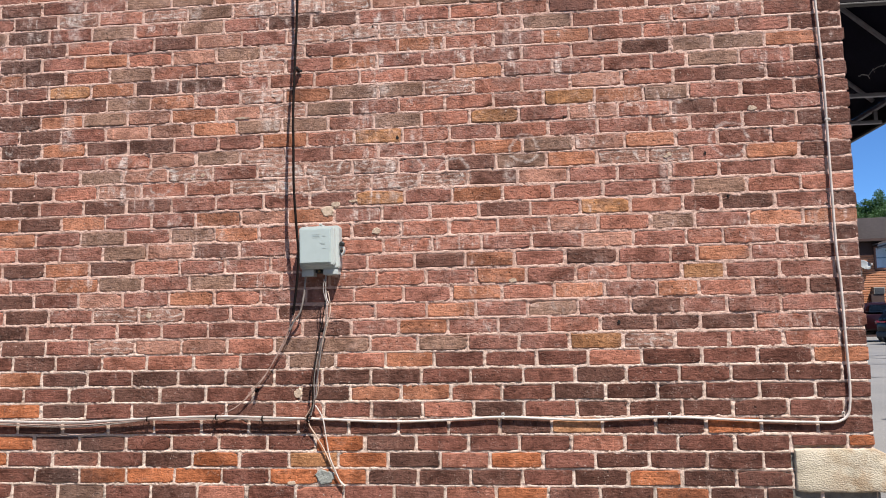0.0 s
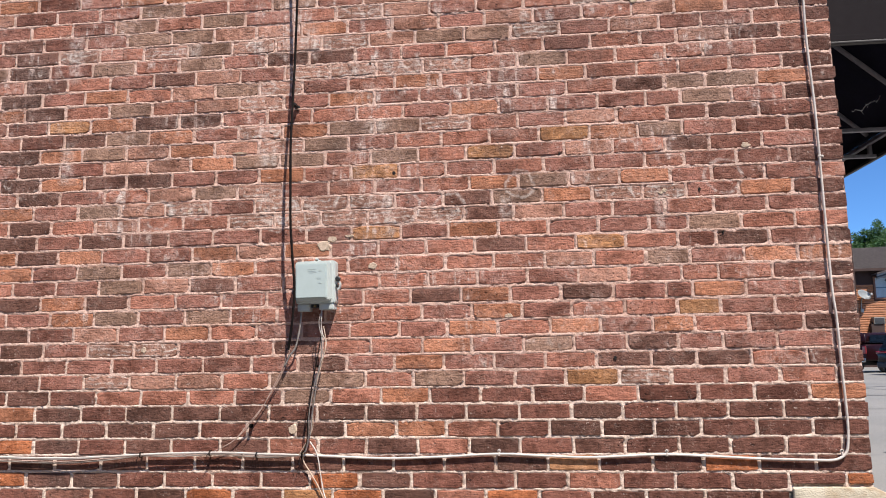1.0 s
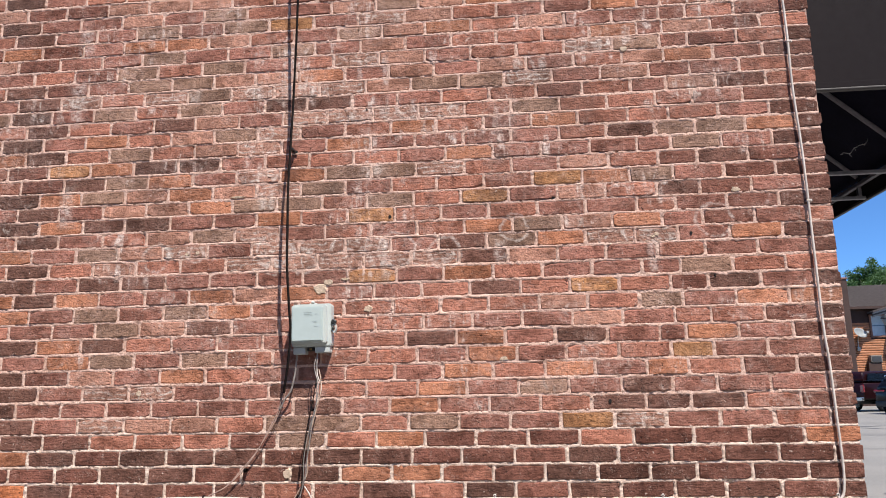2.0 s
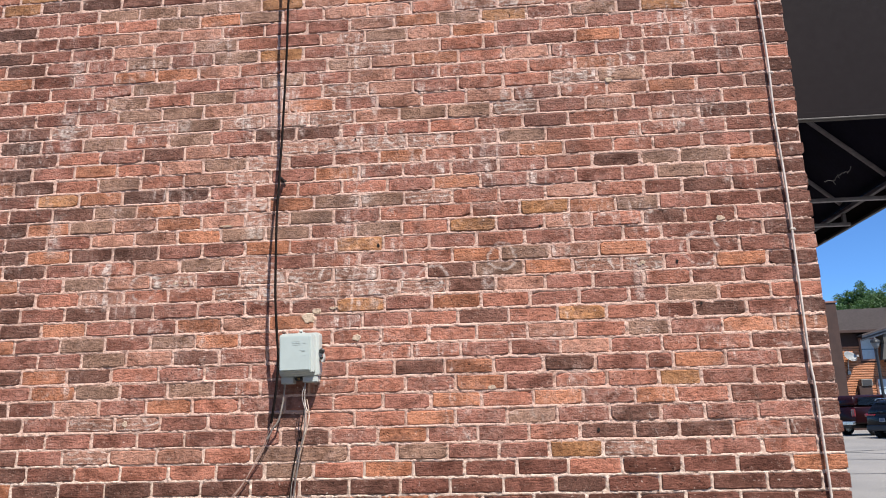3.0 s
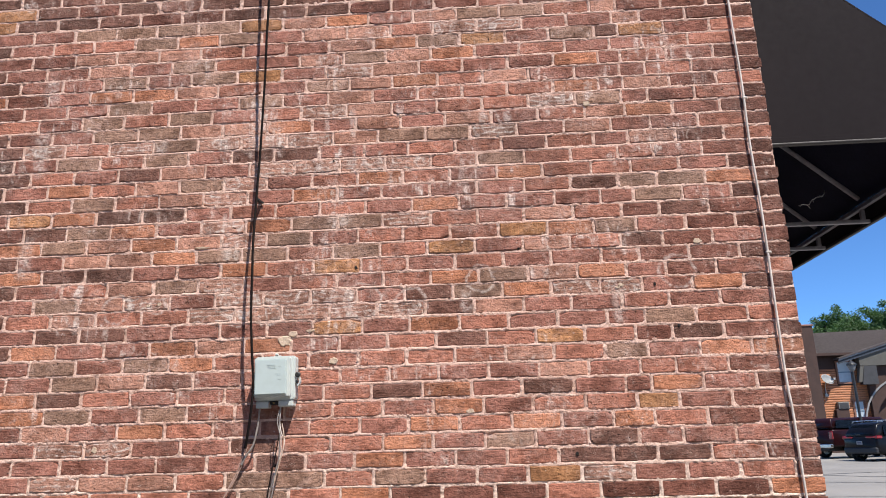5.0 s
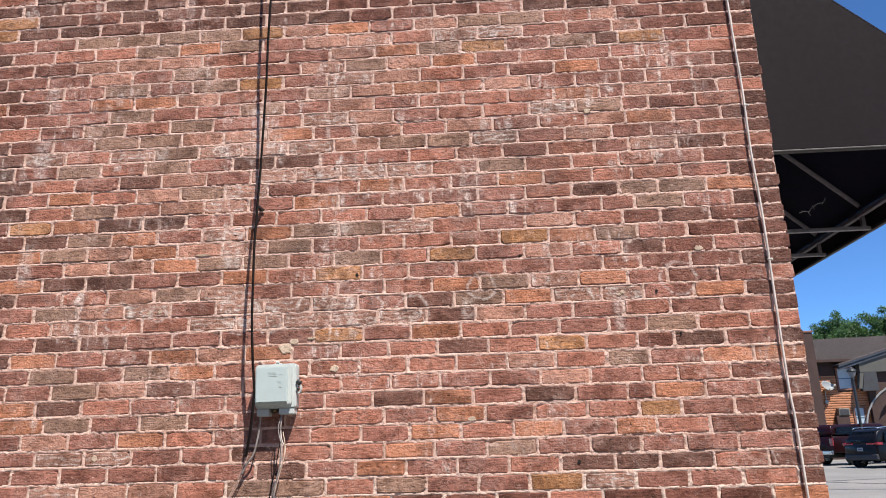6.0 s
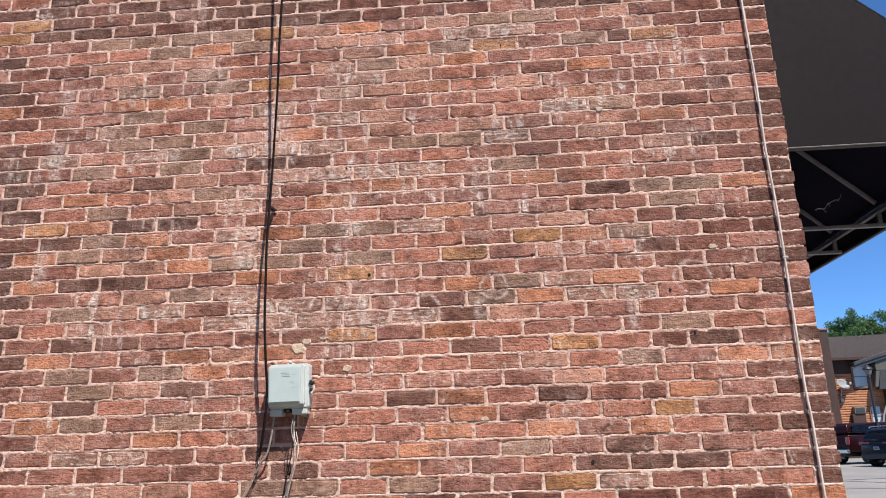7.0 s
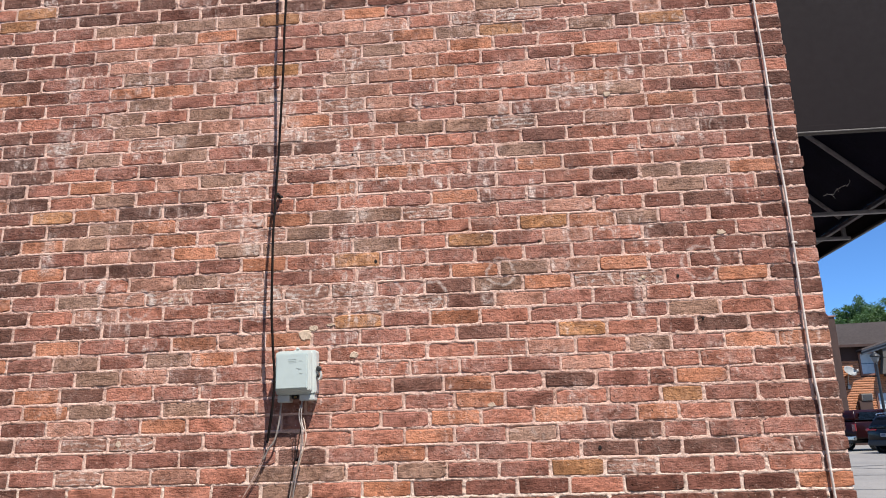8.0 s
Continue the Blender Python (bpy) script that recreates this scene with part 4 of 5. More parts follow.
# ---- awning on the street front ----
def awning():
    y0, y1, xf, zb, xu, zu = 0.30, 7.0, 3.07, 2.86, 3.045, 2.998
    xw = EAST + 0.004
    zw = zu + 0.92 * (xu - xw)
    t = thing("awning", (EAST, y0, zb), "dark brown vinyl shop awning on a steel tube frame", "awning")
    t0 = Matrix.Translation((-EAST, -y0, -zb))
    for y in (y0, y1):
        part("side_panel", moved(prism([(xw, zb), (xf, zb), (xu, zu), (xw, zw)], y, y + 0.006), t0), AWNING, t, "flat brown end panel of the awning")
    part("top_panel", moved(prism([(xu, zu + 0.001), (xu + 0.006, zu + 0.006), (xw, zw + 0.012), (xw, zw + 0.003)], y0, y1), t0), AWNING, t)
    part("lining", moved(prism([(xu - 0.008, zu - 0.004), (xu - 0.004, zu - 0.002), (xw, zw - 0.002), (xw, zw - 0.006)], y0 + 0.01, y1 - 0.01), t0), AWNING_IN, t, "underside of the awning cloth, coloured dark for its shade")
    part("valance", moved(prism([(xf, zb), (xf + 0.006, zb), (xu + 0.006, zu), (xu, zu)], y0, y1), t0), AWNING, t)
    part("end_lining", moved(prism([(xw, zb), (xf - 0.01, zb), (xu - 0.01, zu - 0.01), (xw, zw - 0.01)], y0 + 0.008, y0 + 0.012), t0), AWNING_IN, t, "underside of the awning cloth, coloured dark for its shade")
    # added sheet over the brick front; its near-black stands for shade under the awning
    part("wall_shade_sheet", moved(block(xw, xw + 0.01, y0 + 0.02, y1 - 0.01, 2.4, zw - 0.02), t0), AWNING_IN, t, "added dark sheet over the brick, for the shade behind the awning")
    part("end_rail", moved(block(xw, xf + 0.01, y0 - 0.010, y0 + 0.02, zb - 0.014, zb - 0.001, 0.004), t0), RAIL, t, "grey bottom rail of the end panel")
    part("end_hem", moved(block(xw, xf + 0.01, y0 - 0.004, y0 - 0.001, zb + 0.002, zb + 0.03, 0.001), t0), AWNING, t)
    part("front_rail", moved(block(xf - 0.016, xf + 0.012, y0 + 0.024, y1, zb - 0.024, zb - 0.002, 0.004), t0), RAIL, t, "grey front bottom rail")
    part("front_bar", moved(block(xu - 0.055, xu - 0.025, y0 + 0.02, y1 - 0.02, zu - 0.065, zu - 0.035, 0.004), t0), TUBE, t)
    for y in (1.75, 2.44, 3.13, 3.82, 5.2):
        part("tie_bar", moved(block(xw + 0.011, xf - 0.02, y - 0.014, y + 0.014, zb - 0.022, zb + 0.004, 0.004), t0), TUBE, t)
        part("rafter", moved(sweep([(xu - 0.04, y, zu + 0.012), (xw + 0.014, y, zu + 0.012 + 0.92 * (xu - 0.054 - xw))], 0.017, 6), t0), TUBE, t)
        part("upright", moved(block(xu - 0.05, xu - 0.022, y - 0.014, y + 0.014, zb + 0.005, zu - 0.066, 0.003), t0), TUBE, t)
    rnd = random.Random(9)
    web = []
    p = Vector((2.60, 1.74, 2.98))
    for i in range(9):
        q = p + Vector((rnd.uniform(0.01, 0.05), 0.02, rnd.uniform(0.0, 0.04)))
        web.append(sweep([p, (p + q) / 2 + Vector((0, 0, rnd.uniform(-0.01, 0.01))), q], 0.0022, 4))
        if i % 2:
            web.append(sweep([q, q + Vector((rnd.uniform(-0.03, 0.02), 0, rnd.uniform(-0.03, 0.01)))], 0.0016, 4))
        p = q
    part("cobweb", moved(merge(*web), t0), COBWEB, t, "dusty strands of cobweb under the awning")


awning()


# ---- parked vehicles ----
PAINT_BLACK = car_paint("black_car_paint", (0.006, 0.006, 0.008))
PAINT_RED = car_paint("dark_red_car_paint", (0.016, 0.004, 0.005))
CAR_GLASS = glass_material("tinted_car_glass", (0.008, 0.010, 0.012))
TYRE = plain_material("tyre_rubber", (0.02, 0.02, 0.02), 0.85)
RIM = plain_material("alloy_rim", (0.45, 0.45, 0.46), 0.3, 0.8)
CHROME = plain_material("chrome_bumper", (0.62, 0.62, 0.62), 0.2, 0.9, 0.2)
PLASTIC = plain_material("black_trim_plastic", (0.025, 0.025, 0.027), 0.6)
TAIL = lamp_lens("red_tail_lens", (0.22, 0.006, 0.01))
PLATE = plain_material("white_plate", (0.30, 0.30, 0.31), 0.5)
INK = plain_material("dark_blue_ink", (0.05, 0.06, 0.12), 0.6)


def loft(sections, closed=True):
    """Rings of equal count joined in order."""
    bm = bmesh.new()
    rings = [[bm.verts.new(p) for p in s] for s in sections]
    n = len(rings[0])
    for a, b in zip(rings, rings[1:]):
        for i in range(n):
            bm.faces.new((a[i], a[(i + 1) % n], b[(i + 1) % n], b[i]))
    bm.faces.new(rings[0][::-1])
    bm.faces.new(rings[-1])
    bmesh.ops.recalc_face_normals(bm, faces=bm.faces)
    return bm


def car_ring(x, zlo, zhi, w, r=0.12):
    """A rounded upright ring across the car at x."""
    pts = []
    for cy, cz, a0 in ((w - r, zhi - r, 0), (-w + r, zhi - r, 90), (-w + r, zlo + r, 180), (w - r, zlo + r, 270)):
        for i in range(4):
            a = radians(a0 + i * 30)
            pts.append((x, cy + r * math.cos(a), cz + r * math.sin(a)))
    return pts


def wheel(t, x, y, r, wide):
    side = 1 if y > 0 else -1
    hub = part("wheel", moved(lathe([(r * 0.55, -wide / 2), (r * 0.66, -wide * 0.3), (r * 0.66, wide * 0.3), (r * 0.55, wide / 2)], 24), pose(x, y, r, 90, 0, 0)), RIM, t)
    part("tyre", moved(lathe([(r * 0.67, -wide / 2), (r * 0.94, -wide / 2), (r, -wide * 0.35), (r, wide * 0.35), (r * 0.94, wide / 2), (r * 0.67, wide / 2)], 28), pose(x, y, r, 90, 0, 0)), TYRE, hub)
    for i in range(5):
        a = 2 * math.pi * i / 5
        bm = block(-0.035, 0.035, -0.02, 0.02, 0.04, r * 0.62, 0.01)
        part("spoke", moved(bm, pose(x, y + side * wide * 0.5, r, 0, math.degrees(a), 0)), RIM, hub)


def plate_mesh(t, x, z, parent):
    pl = part("number_plate", block(x - 0.012, x, -0.15, 0.15, z - 0.076, z + 0.076, 0.004), PLATE, parent, "white number plate")
    part("plate_bar", block(x - 0.0145, x - 0.0125, -0.10, 0.10, z - 0.025, z + 0.03), INK, pl, "dark bar in place of the plate's writing")


def suv(at, rz):
    t = thing("parked_suv", at, "black compact SUV parked on the asphalt lot", "car", rz=rz)
    W = 0.93
    part("body", loft([car_ring(x, lo, hi, w) for x, lo, hi, w in ((0.0, 0.45, 1.02, 0.80), (0.10, 0.33, 1.07, 0.90), (0.6, 0.26, 1.06, W), (2.2, 0.24, 1.02, W), (3.4, 0.25, 1.0, W), (4.2, 0.30, 0.92, 0.9), (4.55, 0.4, 0.78, 0.76))]), PAINT_BLACK, t, "", True)
    part("cabin", loft([car_ring(x, lo, hi, w, 0.1) for x, lo, hi, w in ((0.12, 0.98, 1.24, 0.80), (0.42, 0.98, 1.60, 0.70), (0.7, 0.98, 1.67, 0.72), (1.8, 0.98, 1.70, 0.72), (2.6, 0.98, 1.60, 0.70), (3.35, 0.96, 1.18, 0.78))]), PAINT_BLACK, t, "", True)
    g = bmesh.new()
    q = [g.verts.new(p) for p in ((0.105, -0.68, 1.14), (0.105, 0.68, 1.14), (0.36, 0.58, 1.56), (0.36, -0.58, 1.56))]
    g.faces.new(q[::-1])
    bmesh.ops.solidify(g, geom=g.faces[:], thickness=0.02)
    part("rear_window", g, CAR_GLASS, t, "dark tinted rear window")
    for s in (-1, 1):
        for x0, x1, zt in ((0.62, 1.25, 1.56), (1.32, 2.15, 1.58), (2.22, 2.75, 1.50)):
            g = bmesh.new()
            q = [g.verts.new(p) for p in ((x0, s * 0.80, 1.08), (x1 + (0.25 if x1 > 2.5 else 0), s * 0.80, 1.08), (x1, s * 0.735, zt), (x0 + 0.06, s * 0.735, zt - 0.03))]
            g.faces.new(q)
            bmesh.ops.solidify(g, geom=g.faces[:], thickness=0.03)
            part("side_window", g, CAR_GLASS, t)
        part("roof_rail", sweep([(0.5, s * 0.66, 1.66), (0.62, s * 0.66, 1.73), (1.6, s * 0.66, 1.765), (2.3, s * 0.66, 1.72), (2.42, s * 0.66, 1.66)], 0.02, 8, True, 30), CHROME, t, "silver roof rail", True)
        lamp = merge(block(-0.015, 0.06, min(s * 0.36, s * 0.80), max(s * 0.36, s * 0.80), 0.99, 1.06, 0.02), block(0.02, 0.34, min(s * 0.78, s * 0.93), max(s * 0.78, s * 0.93), 0.97, 1.09, 0.03))
        part("tail_light", lamp, TAIL, t, "red tail light")
        for x in (0.85, 3.55):
            wheel(t, x, s * 0.82, 0.36, 0.22)
            part("wheel_arch", moved(lathe([(0.43, -0.03), (0.43, 0.03)], 24), pose(x, s * 0.905, 0.38, 90, 0, 0)), PLASTIC, t, "black plastic wheel arch")
    part("rear_bumper", block(-0.05, 0.25, -0.86, 0.86, 0.33, 0.60, 0.06), PLASTIC, t, "black plastic rear bumper")
    plate_mesh(t, -0.005, 0.80, t)
    part("wiper", sweep([(0.09, 0.0, 1.15), (0.13, 0.3, 1.19)], 0.012, 6), PLASTIC, t)


def pickup(at, rz):
    t = thing("parked_pickup", at, "dark red pickup truck parked on the asphalt lot", "pickup truck", rz=rz)
    W = 0.99
    part("bed", loft([car_ring(x, lo, hi, w, 0.08) for x, lo, hi, w in ((0.0, 0.62, 1.36, 0.94), (0.08, 0.58, 1.38, W), (2.0, 0.55, 1.38, W), (2.05, 0.55, 1.36, W))]), PAINT_RED, t, "", True)
    part("bed_cap", loft([car_ring(x, lo, hi, w, 0.12) for x, lo, hi, w in ((0.05, 1.385, 1.72, 0.92), (0.22, 1.385, 1.94, 0.82), (2.05, 1.385, 1.97, 0.84))]), PAINT_RED, t, "dark red bed cap", True)
    g = bmesh.new()
    g.faces.new([g.verts.new(p) for p in ((0.04, 0.76, 1.44), (0.04, -0.76, 1.44), (0.17, -0.68, 1.84), (0.17, 0.68, 1.84))])
    bmesh.ops.solidify(g, geom=g.faces[:], thickness=0.03)
    part("rear_window", g, CAR_GLASS, t, "dark rear window")
    for w in (-1, 1):
        g = bmesh.new()
        g.faces.new([g.verts.new(p) for p in ((0.35, w * 0.925, 1.46), (1.95, w * 0.925, 1.46), (1.9, w * 0.87, 1.84), (0.45, w * 0.87, 1.84))])
        bmesh.ops.solidify(g, geom=g.faces[:], thickness=0.03)
        part("side_window", g, CAR_GLASS, t)
    part("body", loft([car_ring(x, lo, hi, w, 0.1) for x, lo, hi, w in ((2.06, 0.5, 1.34, W), (4.3, 0.5, 1.32, W), (5.3, 0.55, 1.25, 0.97), (5.75, 0.6, 1.1, 0.88))]), PAINT_RED, t, "", True)
    part("cab", loft([car_ring(x, lo, hi, w, 0.14) for x, lo, hi, w in ((2.1, 1.30, 1.86, 0.82), (2.4, 1.30, 1.98, 0.80), (3.6, 1.30, 1.97, 0.80), (4.5, 1.28, 1.40, 0.86))]), PAINT_RED, t, "", True)
    part("rear_bumper", block(-0.18, 0.0, -0.95, 0.95, 0.52, 0.70, 0.03), CHROME, t, "chrome step bumper")
    part("under_frame", block(0.1, 5.2, -0.55, 0.55, 0.36, 0.56, 0.03), PLASTIC, t)
    part("tailgate_handle", block(-0.02, 0.0, -0.15, 0.15, 1.14, 1.22, 0.01), PLASTIC, t)
    for s in (-1, 1):
        part("tail_light", block(-0.012, 0.10, min(s * 0.76, s * 0.97), max(s * 0.76, s * 0.97), 0.92, 1.30, 0.03), TAIL, t, "red tail light")
        for x0, x1 in ((2.3, 3.0), (3.06, 3.85)):
            g = bmesh.new()
            q = [g.verts.new(p) for p in ((x0, s * 0.90, 1.38), (x1 + 0.1, s * 0.90, 1.38), (x1 - 0.1, s * 0.825, 1.84), (x0 + 0.05, s * 0.825, 1.84))]
            g.faces.new(q)
            bmesh.ops.solidify(g, geom=g.faces[:], thickness=0.03)
            part("side_window", g, CAR_GLASS, t)
        for x in (1.25, 4.75):
            wheel(t, x, s * 0.86, 0.40, 0.26)
    plate_mesh(t, -0.185, 0.61, t)


def on_lot(x, y):
    return (x, y, ground_z(x, y))


suv(on_lot(16.76, 31.85), 23)
pickup(on_lot(16.65, 35.95), 23)


# ---- street lamp ----
POST = plain_material("black_lamp_post_paint", (0.03, 0.032, 0.034), 0.5, 0.3)
FROST = plain_material("frosted_lamp_glass", (0.20, 0.21, 0.21), 0.3, 0, 0.2)


def street_lamp(x, y):
    t = thing("street_lamp", on_lot(x, y), "black post-top lamp standing at the edge of the lot", "street lamp")
    part("base", lathe([(0.16, 0), (0.16, 0.08), (0.11, 0.14), (0.10, 0.5), (0.075, 0.56)], 16), POST, t)
    part("post", lathe([(0.075, 0.56), (0.06, 4.1), (0.075, 4.12), (0.075, 4.2), (0.05, 4.24)], 16), POST, t)
    head = part("lantern", lathe([(0.06, 4.24), (0.14, 4.34), (0.20, 4.52), (0.19, 4.54)], 16), FROST, t, "frosted lantern glass")
    part("cap", lathe([(0.22, 4.54), (0.24, 4.57), (0.20, 4.66), (0.08, 4.74), (0.03, 4.80)], 16), POST, head, "dark lantern cap")


street_lamp(18.93, 36.0)

# ---- far houses ----
# stucco brown halved for the pier's weakly lit front; trim keeps the lit brown
BROWN_SHADED = plain_material("brown_stucco_shaded", (0.055, 0.028, 0.021), 0.85, 0, 0.25, 2.0, 0.004)
BROWN_LIT = plain_material("brown_trim_board_lit", (0.22, 0.10, 0.065), 0.7, 0, 0.25, 4.0)
SIDING = plain_material("varnished_log_siding", (0.46, 0.18, 0.075), 0.55, 0, 0.35, 3.0, 0.003, None, (1, 1, 8))
SHINGLE = plain_material("brown_shingles", (0.085, 0.068, 0.064), 0.9, 0, 0.3, 6.0, 0.01)
# the porch gable's shade is put into this tan
TAN = plain_material("tan_gable_board_shaded", (0.085, 0.08, 0.068), 0.75, 0, 0.15, 2.0)
TRIM = plain_material("grey_white_trim", (0.24, 0.235, 0.23), 0.6, 0, 0.15, 3.0)
# grey lowered along with the gable tan, to hold the panel's shade
SLATE = plain_material("grey_panel_shaded", (0.04, 0.04, 0.043), 0.7, 0, 0.3, 3.0)
PANE = glass_material("house_window_glass", (0.10, 0.17, 0.24))
# opaque pale blue that paints the sky's reflection on the panes
PANE_SKY = plain_material("pane_sky_reflection", (0.42, 0.50, 0.55), 0.5, 0, 0.15, 6.0)
AC_CASE = plain_material("grimy_beige_metal", (0.20, 0.18, 0.155), 0.6, 0.1, 0.3, 8.0)
METAL = plain_material("beige_metal", (0.42, 0.39, 0.35), 0.5, 0.2, 0.2, 10.0)


def house():
    gz = 0.38
    t = thing("lodge_house", (22.4, 48, gz), "two-storey brown house with varnished log siding and a shingle roof", "house")
    o = Matrix.Translation((-22.4, -48, -gz))

    def add(name, bm, mat, label="", parent=None):
        return part(name, moved(bm, o), mat, parent or t, label)

    add("wall", block(21.4, 34, 48.0, 57.3, gz, 6.75), BROWN_SHADED, "brown stuccoed house wall")
    add("pier", block(21.1, 21.97, 46.9, 47.996, gz, 8.55, 0.02), BROWN_SHADED, "brown chimney pier")
    add("pier_cap", block(21.05, 22.02, 46.85, 48.0, 8.554, 8.68, 0.02), BROWN_LIT)
    add("corner_board", block(21.98, 22.18, 47.93, 47.996, gz, 5.72, 0.01), BROWN_LIT)
    rf = bmesh.new()
    q = [rf.verts.new(p) for p in ((22.0, 47.5, 6.78), (34.5, 47.5, 6.78), (34.5, 52.0, 8.95), (22.0, 52.0, 8.72), (34.5, 57.5, 6.78), (22.0, 57.5, 6.78))]
    rf.faces.new((q[0], q[1], q[2], q[3]))
    rf.faces.new((q[3], q[2], q[4], q[5]))
    bmesh.ops.solidify(rf, geom=rf.faces[:], thickness=0.12)
    add("roof", rf, SHINGLE, "brown shingle roof")
    add("fascia", block(22.0, 34.5, 47.42, 47.49, 6.62, 6.80, 0.01), BROWN_SHADED)
    z = gz + 2.0
    while z < 5.65:
        for a, b in ((22.19, 23.49), (24.55, 25.4)) if 4.75 < z + 0.1 < 6.2 else ((22.19, 25.4),):
            add("log_plank", block(a, b, 47.945, 47.995, z, z + 0.135, 0.03), SIDING)
        z += 0.155
    house_window_here(add, 23.62, 24.42, 4.9, 6.2)
    house_window_here(add, 24.35, 24.9, 2.4, 3.6)
    ac = add("air_conditioner", block(23.15, 23.85, 47.55, 47.94, 3.15, 3.60, 0.03), AC_CASE, "window air conditioner")
    add("grille", block(23.22, 23.78, 47.53, 47.548, 3.2, 3.55), SLATE, "", ac)
    add("air_conditioner_shelf", block(22.98, 23.8, 47.6, 47.94, 2.5, 3.14, 0.02), BROWN_SHADED)


def house_window_here(add, x0, x1, z0, z1):
    y = 47.94
    w = add("window", merge(block(x0 - 0.12, x0, y - 0.05, y, z0 - 0.12, z1 + 0.09, 0.005), block(x1, x1 + 0.12, y - 0.05, y, z0 - 0.12, z1 + 0.09, 0.005),
                            block(x0, x1, y - 0.048, y, z1, z1 + 0.09, 0.005), block(x0, x1, y - 0.048, y, z0 - 0.12, z0, 0.005)), BROWN_LIT, "window with a brown wooden surround")
    mid = (z0 + z1) / 2
    add("pane", block(x0, x1, y - 0.022, y - 0.010, mid + 0.02, z1), PANE_SKY, "", w)
    add("pane", block(x0, x1, y - 0.016, y - 0.006, z0, mid - 0.02), PANE_SKY, "", w)
    add("meeting_rail", block(x0, x1, y - 0.034, y - 0.004, mid - 0.03, mid + 0.03), PANE, "", w)


house()


def porch():
    gz = 0.38
    t = thing("arched_porch", (27.9, 47.6, gz - 0.03), "gabled entrance porch with a dark brown arched opening", "porch")
    t.scale = (1.033, 1.033, 1.033)
    o = Matrix.Translation((-27, -46, -gz))
    cx, spring, ri, ro = 27.0, 2.0, 2.35, 3.1
    out = [(24.5, gz), (24.5, 5.72), (30.25, 5.72), (30.25, gz), (cx + ri, gz), (cx + ri, spring)]
    out += [(cx + ri * math.cos(radians(a)), spring + ri * math.sin(radians(a))) for a in range(10, 180, 10)]
    out += [(cx - ri, spring), (cx - ri, gz)]
    part("front_wall", moved(prism(out, 46.0, 46.3), o), BROWN_SHADED, t)
    ring = [(cx + ro * math.cos(radians(a)), spring + ro * math.sin(radians(a))) for a in range(0, 181, 9)]
    ring += [(cx + (ro - 0.1) * math.cos(radians(a)), spring + (ro - 0.1) * math.sin(radians(a))) for a in range(180, -1, -9)]
    part("arch_trim", moved(prism(ring, 45.94, 45.996), o), TRIM, t, "pale curved trim round the arch")
    part("inner_wall", moved(block(24.6, 30.2, 46.9, 47.0, gz, 5.7), o), SLATE, t)
    for x in (25.3, 26.1, 26.9):
        part("door_stile", moved(block(x, x + 0.09, 46.8, 46.89, gz, 4.2, 0.01), o), TRIM, t)
    part("gable", moved(prism([(24.0, 5.74), (24.0, 6.42), (27.6, 7.46), (31.2, 6.42), (31.2, 5.74)], 45.7, 46.3), o), TAN, t, "tan gable boards, coloured darker for shade")
    for s in (-1, 1):
        a, b = (27.6, 7.62), (27.6 + s * 4.95, 6.17)
        for n, (w, y, m) in enumerate(((0.09, 45.5, TRIM), (0.10, 45.56, SLATE), (0.09, 45.6, TRIM))):
            d = 0.10 * n
            part("rake_board", moved(prism([(a[0], a[1] - d), (b[0], b[1] - d), (b[0], b[1] - d - w), (a[0], a[1] - d - w)], y, y + 0.07), o), m, t, "grey-white rake board")
        part("roof_slope", moved(prism([(a[0], a[1] + 0.10), (b[0], b[1] + 0.10), (b[0], b[1] + 0.01), (a[0], a[1] + 0.01)], 45.45, 46.3), o), SHINGLE, t)
    part("side_panel", moved(prism([(23.95, 4.55), (24.95, 4.55), (24.95, 5.72), (24.2, 5.72)], 45.6, 45.98), o), SLATE, t, "grey shingled panel, coloured darker for shade")
    part("side_trim", moved(prism([(23.74, 4.7), (23.94, 4.7), (24.19, 5.70), (23.95, 5.70)], 45.62, 45.98), o), TAN, t)


porch()


def dish(x, y, z):
    t = thing("satellite_dish", (x, y, z), "pale grey satellite dish on a bent arm against the house", "satellite dish")
    bowl = lathe([(0.02, 0.0), (0.20, 0.018), (0.37, 0.07), (0.46, 0.125), (0.465, 0.12), (0.37, 0.06), (0.20, 0.006), (0.015, -0.012)], 28)
    part("bowl", moved(bowl, pose(0, -0.35, 0.62, 62, 0, 28) @ Matrix.Diagonal((1.15, 0.8, 1, 1))), plain_material("dish_enamel", (0.24, 0.25, 0.25), 0.5), t, "", True)
    part("mast", sweep([(0, 0, -0.35), (0, 0, 0.1), (0, -0.15, 0.4), (0, -0.3, 0.6)], 0.035, 8, True, 16), METAL, t, "", True)
    part("feed_arm", sweep([(0, -0.34, 0.45), (0.22, -0.75, 0.42), (0.3, -0.85, 0.62)], 0.022, 6), METAL, t)
    part("receiver", block(0.24, 0.36, -0.92, -0.80, 0.58, 0.72, 0.02), METAL, t)
    part("wall_foot", block(-0.1, 0.1, -0.06, 0.0, -0.48, -0.25, 0.01), METAL, t)


dish(22.62, 47.9, 4.42)

# ---- trees behind the houses ----
BARK = plain_material("grey_brown_bark", (0.10, 0.075, 0.055), 0.9, 0, 0.4, 6.0, 0.02)


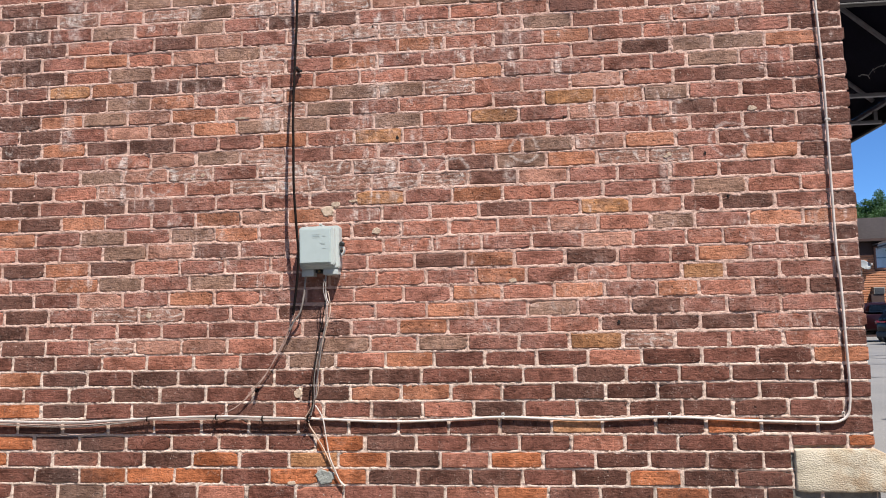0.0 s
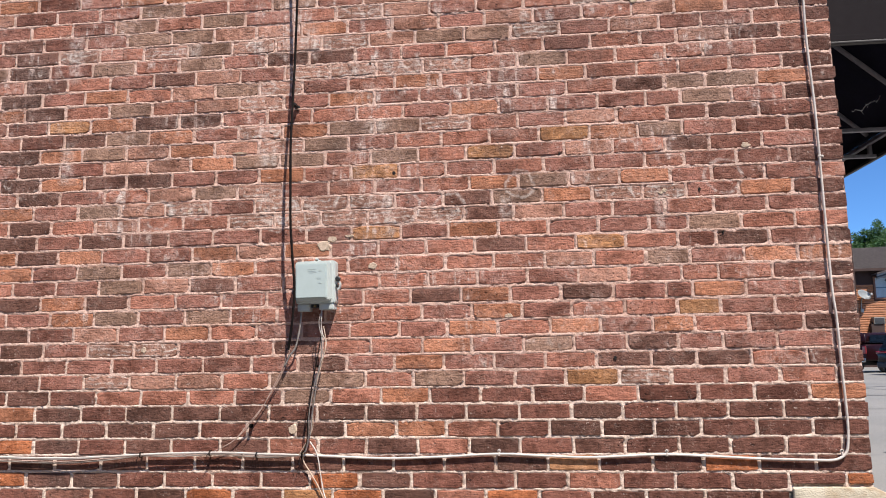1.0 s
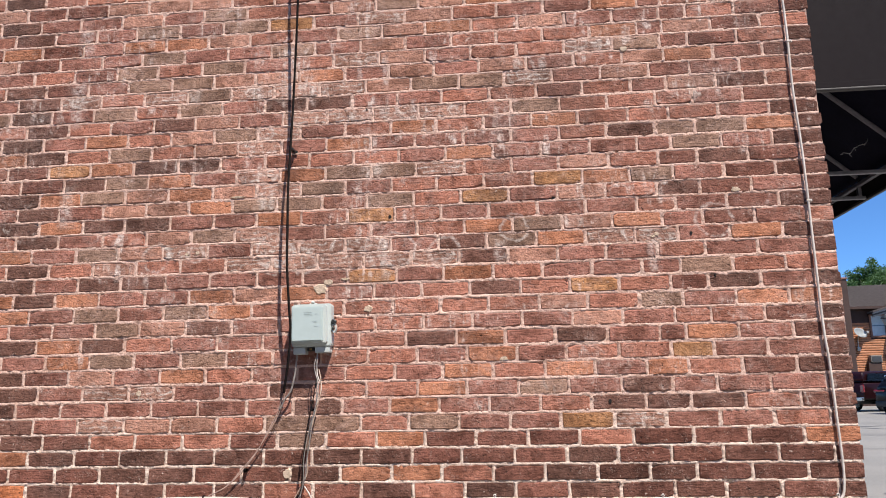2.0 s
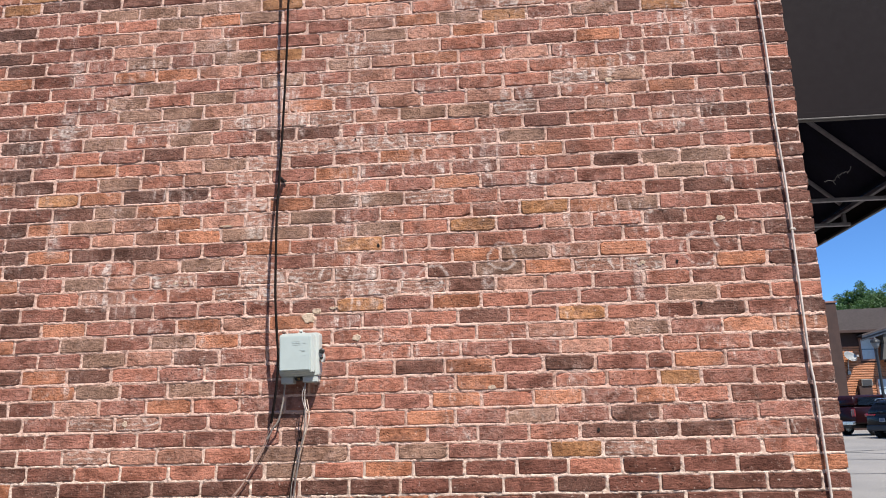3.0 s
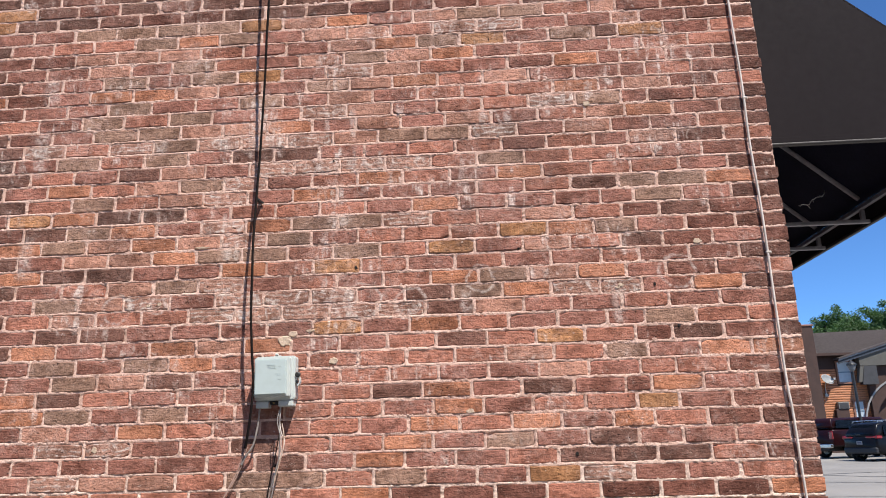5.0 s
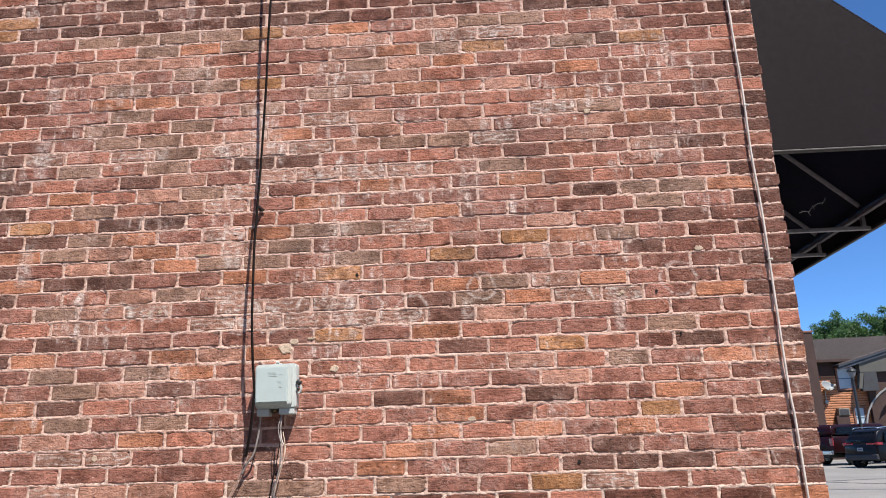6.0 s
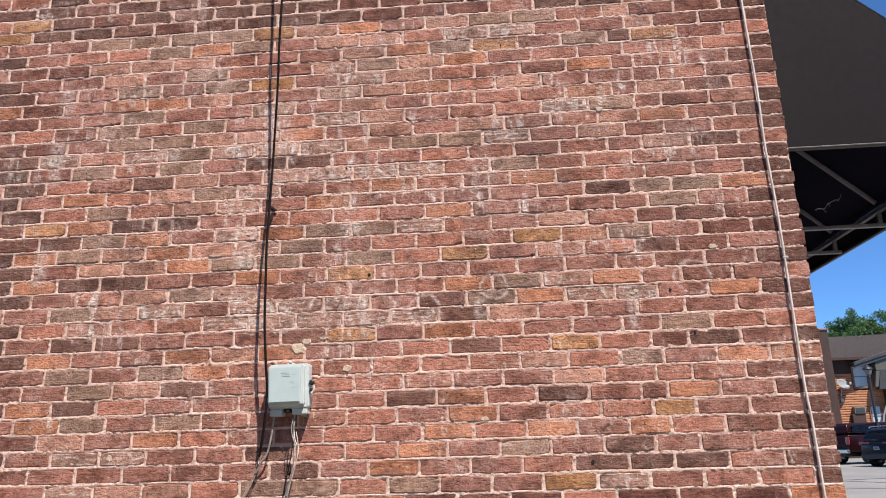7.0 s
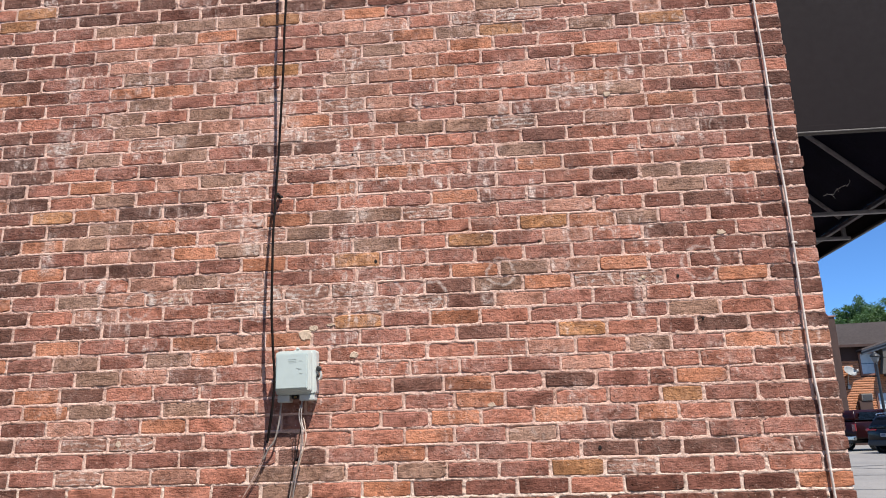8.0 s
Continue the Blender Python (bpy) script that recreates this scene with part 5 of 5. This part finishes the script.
def leaf_material():
    m, nt, b = mat_base("green_foliage", 0.6)
    r = piece_random(nt)
    n = noisen(nt, wpos(nt), 0.9, 3.0)
    c = mixc(nt, r, (0.035, 0.085, 0.026), (0.065, 0.135, 0.042))
    c = mixc(nt, smooth(nt, n, 0.4, 0.7), c, (0.040, 0.095, 0.034))
    nt.links.new(c, b.inputs["Base Color"])
    tr = nt.nodes.new("ShaderNodeBsdfTranslucent")
    tr.inputs["Color"].default_value = (0.10, 0.2, 0.03, 1)
    mx = nt.nodes.new("ShaderNodeMixShader")
    mx.inputs[0].default_value = 0.25
    out = nt.nodes["Material Output"]
    nt.links.new(b.outputs[0], mx.inputs[1])
    nt.links.new(tr.outputs[0], mx.inputs[2])
    nt.links.new(mx.outputs[0], out.inputs["Surface"])
    return m


LEAF = leaf_material()


def tree(x, y, height, spread, seed):
    rnd = random.Random(seed)
    rng = np.random.default_rng(seed)
    gz = ground_z(x, y)
    t = thing("tree", (x, y, gz), "leafy green deciduous tree behind the houses", "tree", "trees behind the houses")
    lean = rnd.uniform(-0.4, 0.4)
    trunk = [sweep([(0, 0, 0), (lean * 0.3, 0, height * 0.4), (lean, 0.1, height * 0.86)], [0.22 - 0.19 * i / 20 for i in range(21)], 9, True, 20)]
    tips = []
    for i in range(46):
        f = rnd.uniform(0.35, 1.0)
        a = rnd.uniform(0, 2 * math.pi)
        ln = spread * math.sqrt(max(1.05 - ((f - 0.55) / 0.5) ** 2, 0.06)) * rnd.uniform(0.5, 1.0)
        p0 = Vector((lean * f, 0, height * f * 0.86))
        p2 = p0 + Vector((ln * math.cos(a), ln * math.sin(a), ln * rnd.uniform(0.35, 0.8)))
        p1 = (p0 + p2) / 2 + Vector((0, 0, -0.1 * ln))
        trunk.append(sweep([p0, p1, p2], [0.06, 0.04, 0.015], 5))
        tips += [(p2, rnd.uniform(0.5, 0.85)), ((p1 + p2) / 2, rnd.uniform(0.55, 0.85)), (p1, 0.6)]
    tips.append((Vector((lean, 0, height * 0.93)), 0.5))
    part("trunk", merge(*trunk), BARK, t)
    vs, fs = [], []
    for c, r in tips:
        n = 170
        d = rng.normal(size=(n, 3))
        d /= np.linalg.norm(d, axis=1)[:, None]
        p = np.array(c) + d * r * rng.uniform(0.35, 1.1, size=(n, 1)) * [1, 1, 0.85]
        for q in p:
            u = rng.normal(size=3)
            u /= np.linalg.norm(u)
            w = np.cross(u, rng.normal(size=3))
            w /= np.linalg.norm(w)
            s = rng.uniform(0.07, 0.14)
            o = len(vs)
            vs += [tuple(q - u * s), tuple(q + w * s * 0.5), tuple(q + u * s), tuple(q - w * s * 0.5)]
            fs.append((o, o + 1, o + 2, o + 3))
    me = bpy.data.meshes.new("crown")
    me.from_pydata(vs, [], fs)
    me.materials.append(LEAF)
    ob = new("crown", me)
    ob.parent = t
    ob["kind"] = "stuff"


for i, (x, y, h, s) in enumerate([(35.4, 75, 14.0, 2.5), (37.6, 76, 15.2, 2.8), (39.6, 79, 14.6, 2.7), (41.4, 75, 15.3, 2.8), (43.8, 77, 15.0, 2.8), (33.6, 78, 12.6, 2.0), (46.5, 79, 15.6, 2.8), (36.4, 79, 13.8, 2.6), (40.6, 80, 14.4, 2.6)]):
    tree(x, y, h, s, 30 + i)


# ---- the bricks, last ----
def lay_bricks():
    shared = {}
    loose = []
    for br in WALL_BRICKS:
        x, z, length, h, tone, shape, proud, turn, tilt, k = br
        if -7 <= k <= 9 and x > -1.85:
            if shape not in shared:
                v, f = SHAPES[shape]
                me = bpy.data.meshes.new("brick")
                me.from_pydata(v, [], f)
                me.materials.append(BRICK["red"])
                shared[shape] = me
            ob = new("brick", shared[shape])
            ob.parent = building
            ob.matrix_world = pose(x, -proud, z, 0, math.degrees(tilt), 0) @ Matrix.Diagonal((length, 1, h, 1))
            ob.material_slots[0].link = "OBJECT"
            ob.material_slots[0].material = BRICK[tone]
        else:
            loose.append(br)
    tones = list(BRICK)
    verts, faces, mats = [], [], []
    for x, z, length, h, tone, shape, proud, turn, tilt, k in loose:
        v, f = SHAPES[shape]
        o = len(verts)
        s = -1 if turn else 1
        for a, b, c in v:
            px, pz = a * length * s, c * h * s
            verts.append((x + px + tilt * pz, b - proud, z + pz - tilt * px))
        faces.extend(tuple(o + i for i in q) for q in f)
        mats.extend([tones.index(tone)] * len(f))
    me = bpy.data.meshes.new("brickwork")
    me.from_pydata(verts, [], faces)
    for t in tones:
        me.materials.append(BRICK[t])
    me.polygons.foreach_set("material_index", mats)
    me.update()
    ob = new("brickwork", me)
    ob.parent = building
    ob["label"], ob["kind"] = "weathered red bricks of the upper and lower courses", "stuff"


lay_bricks()
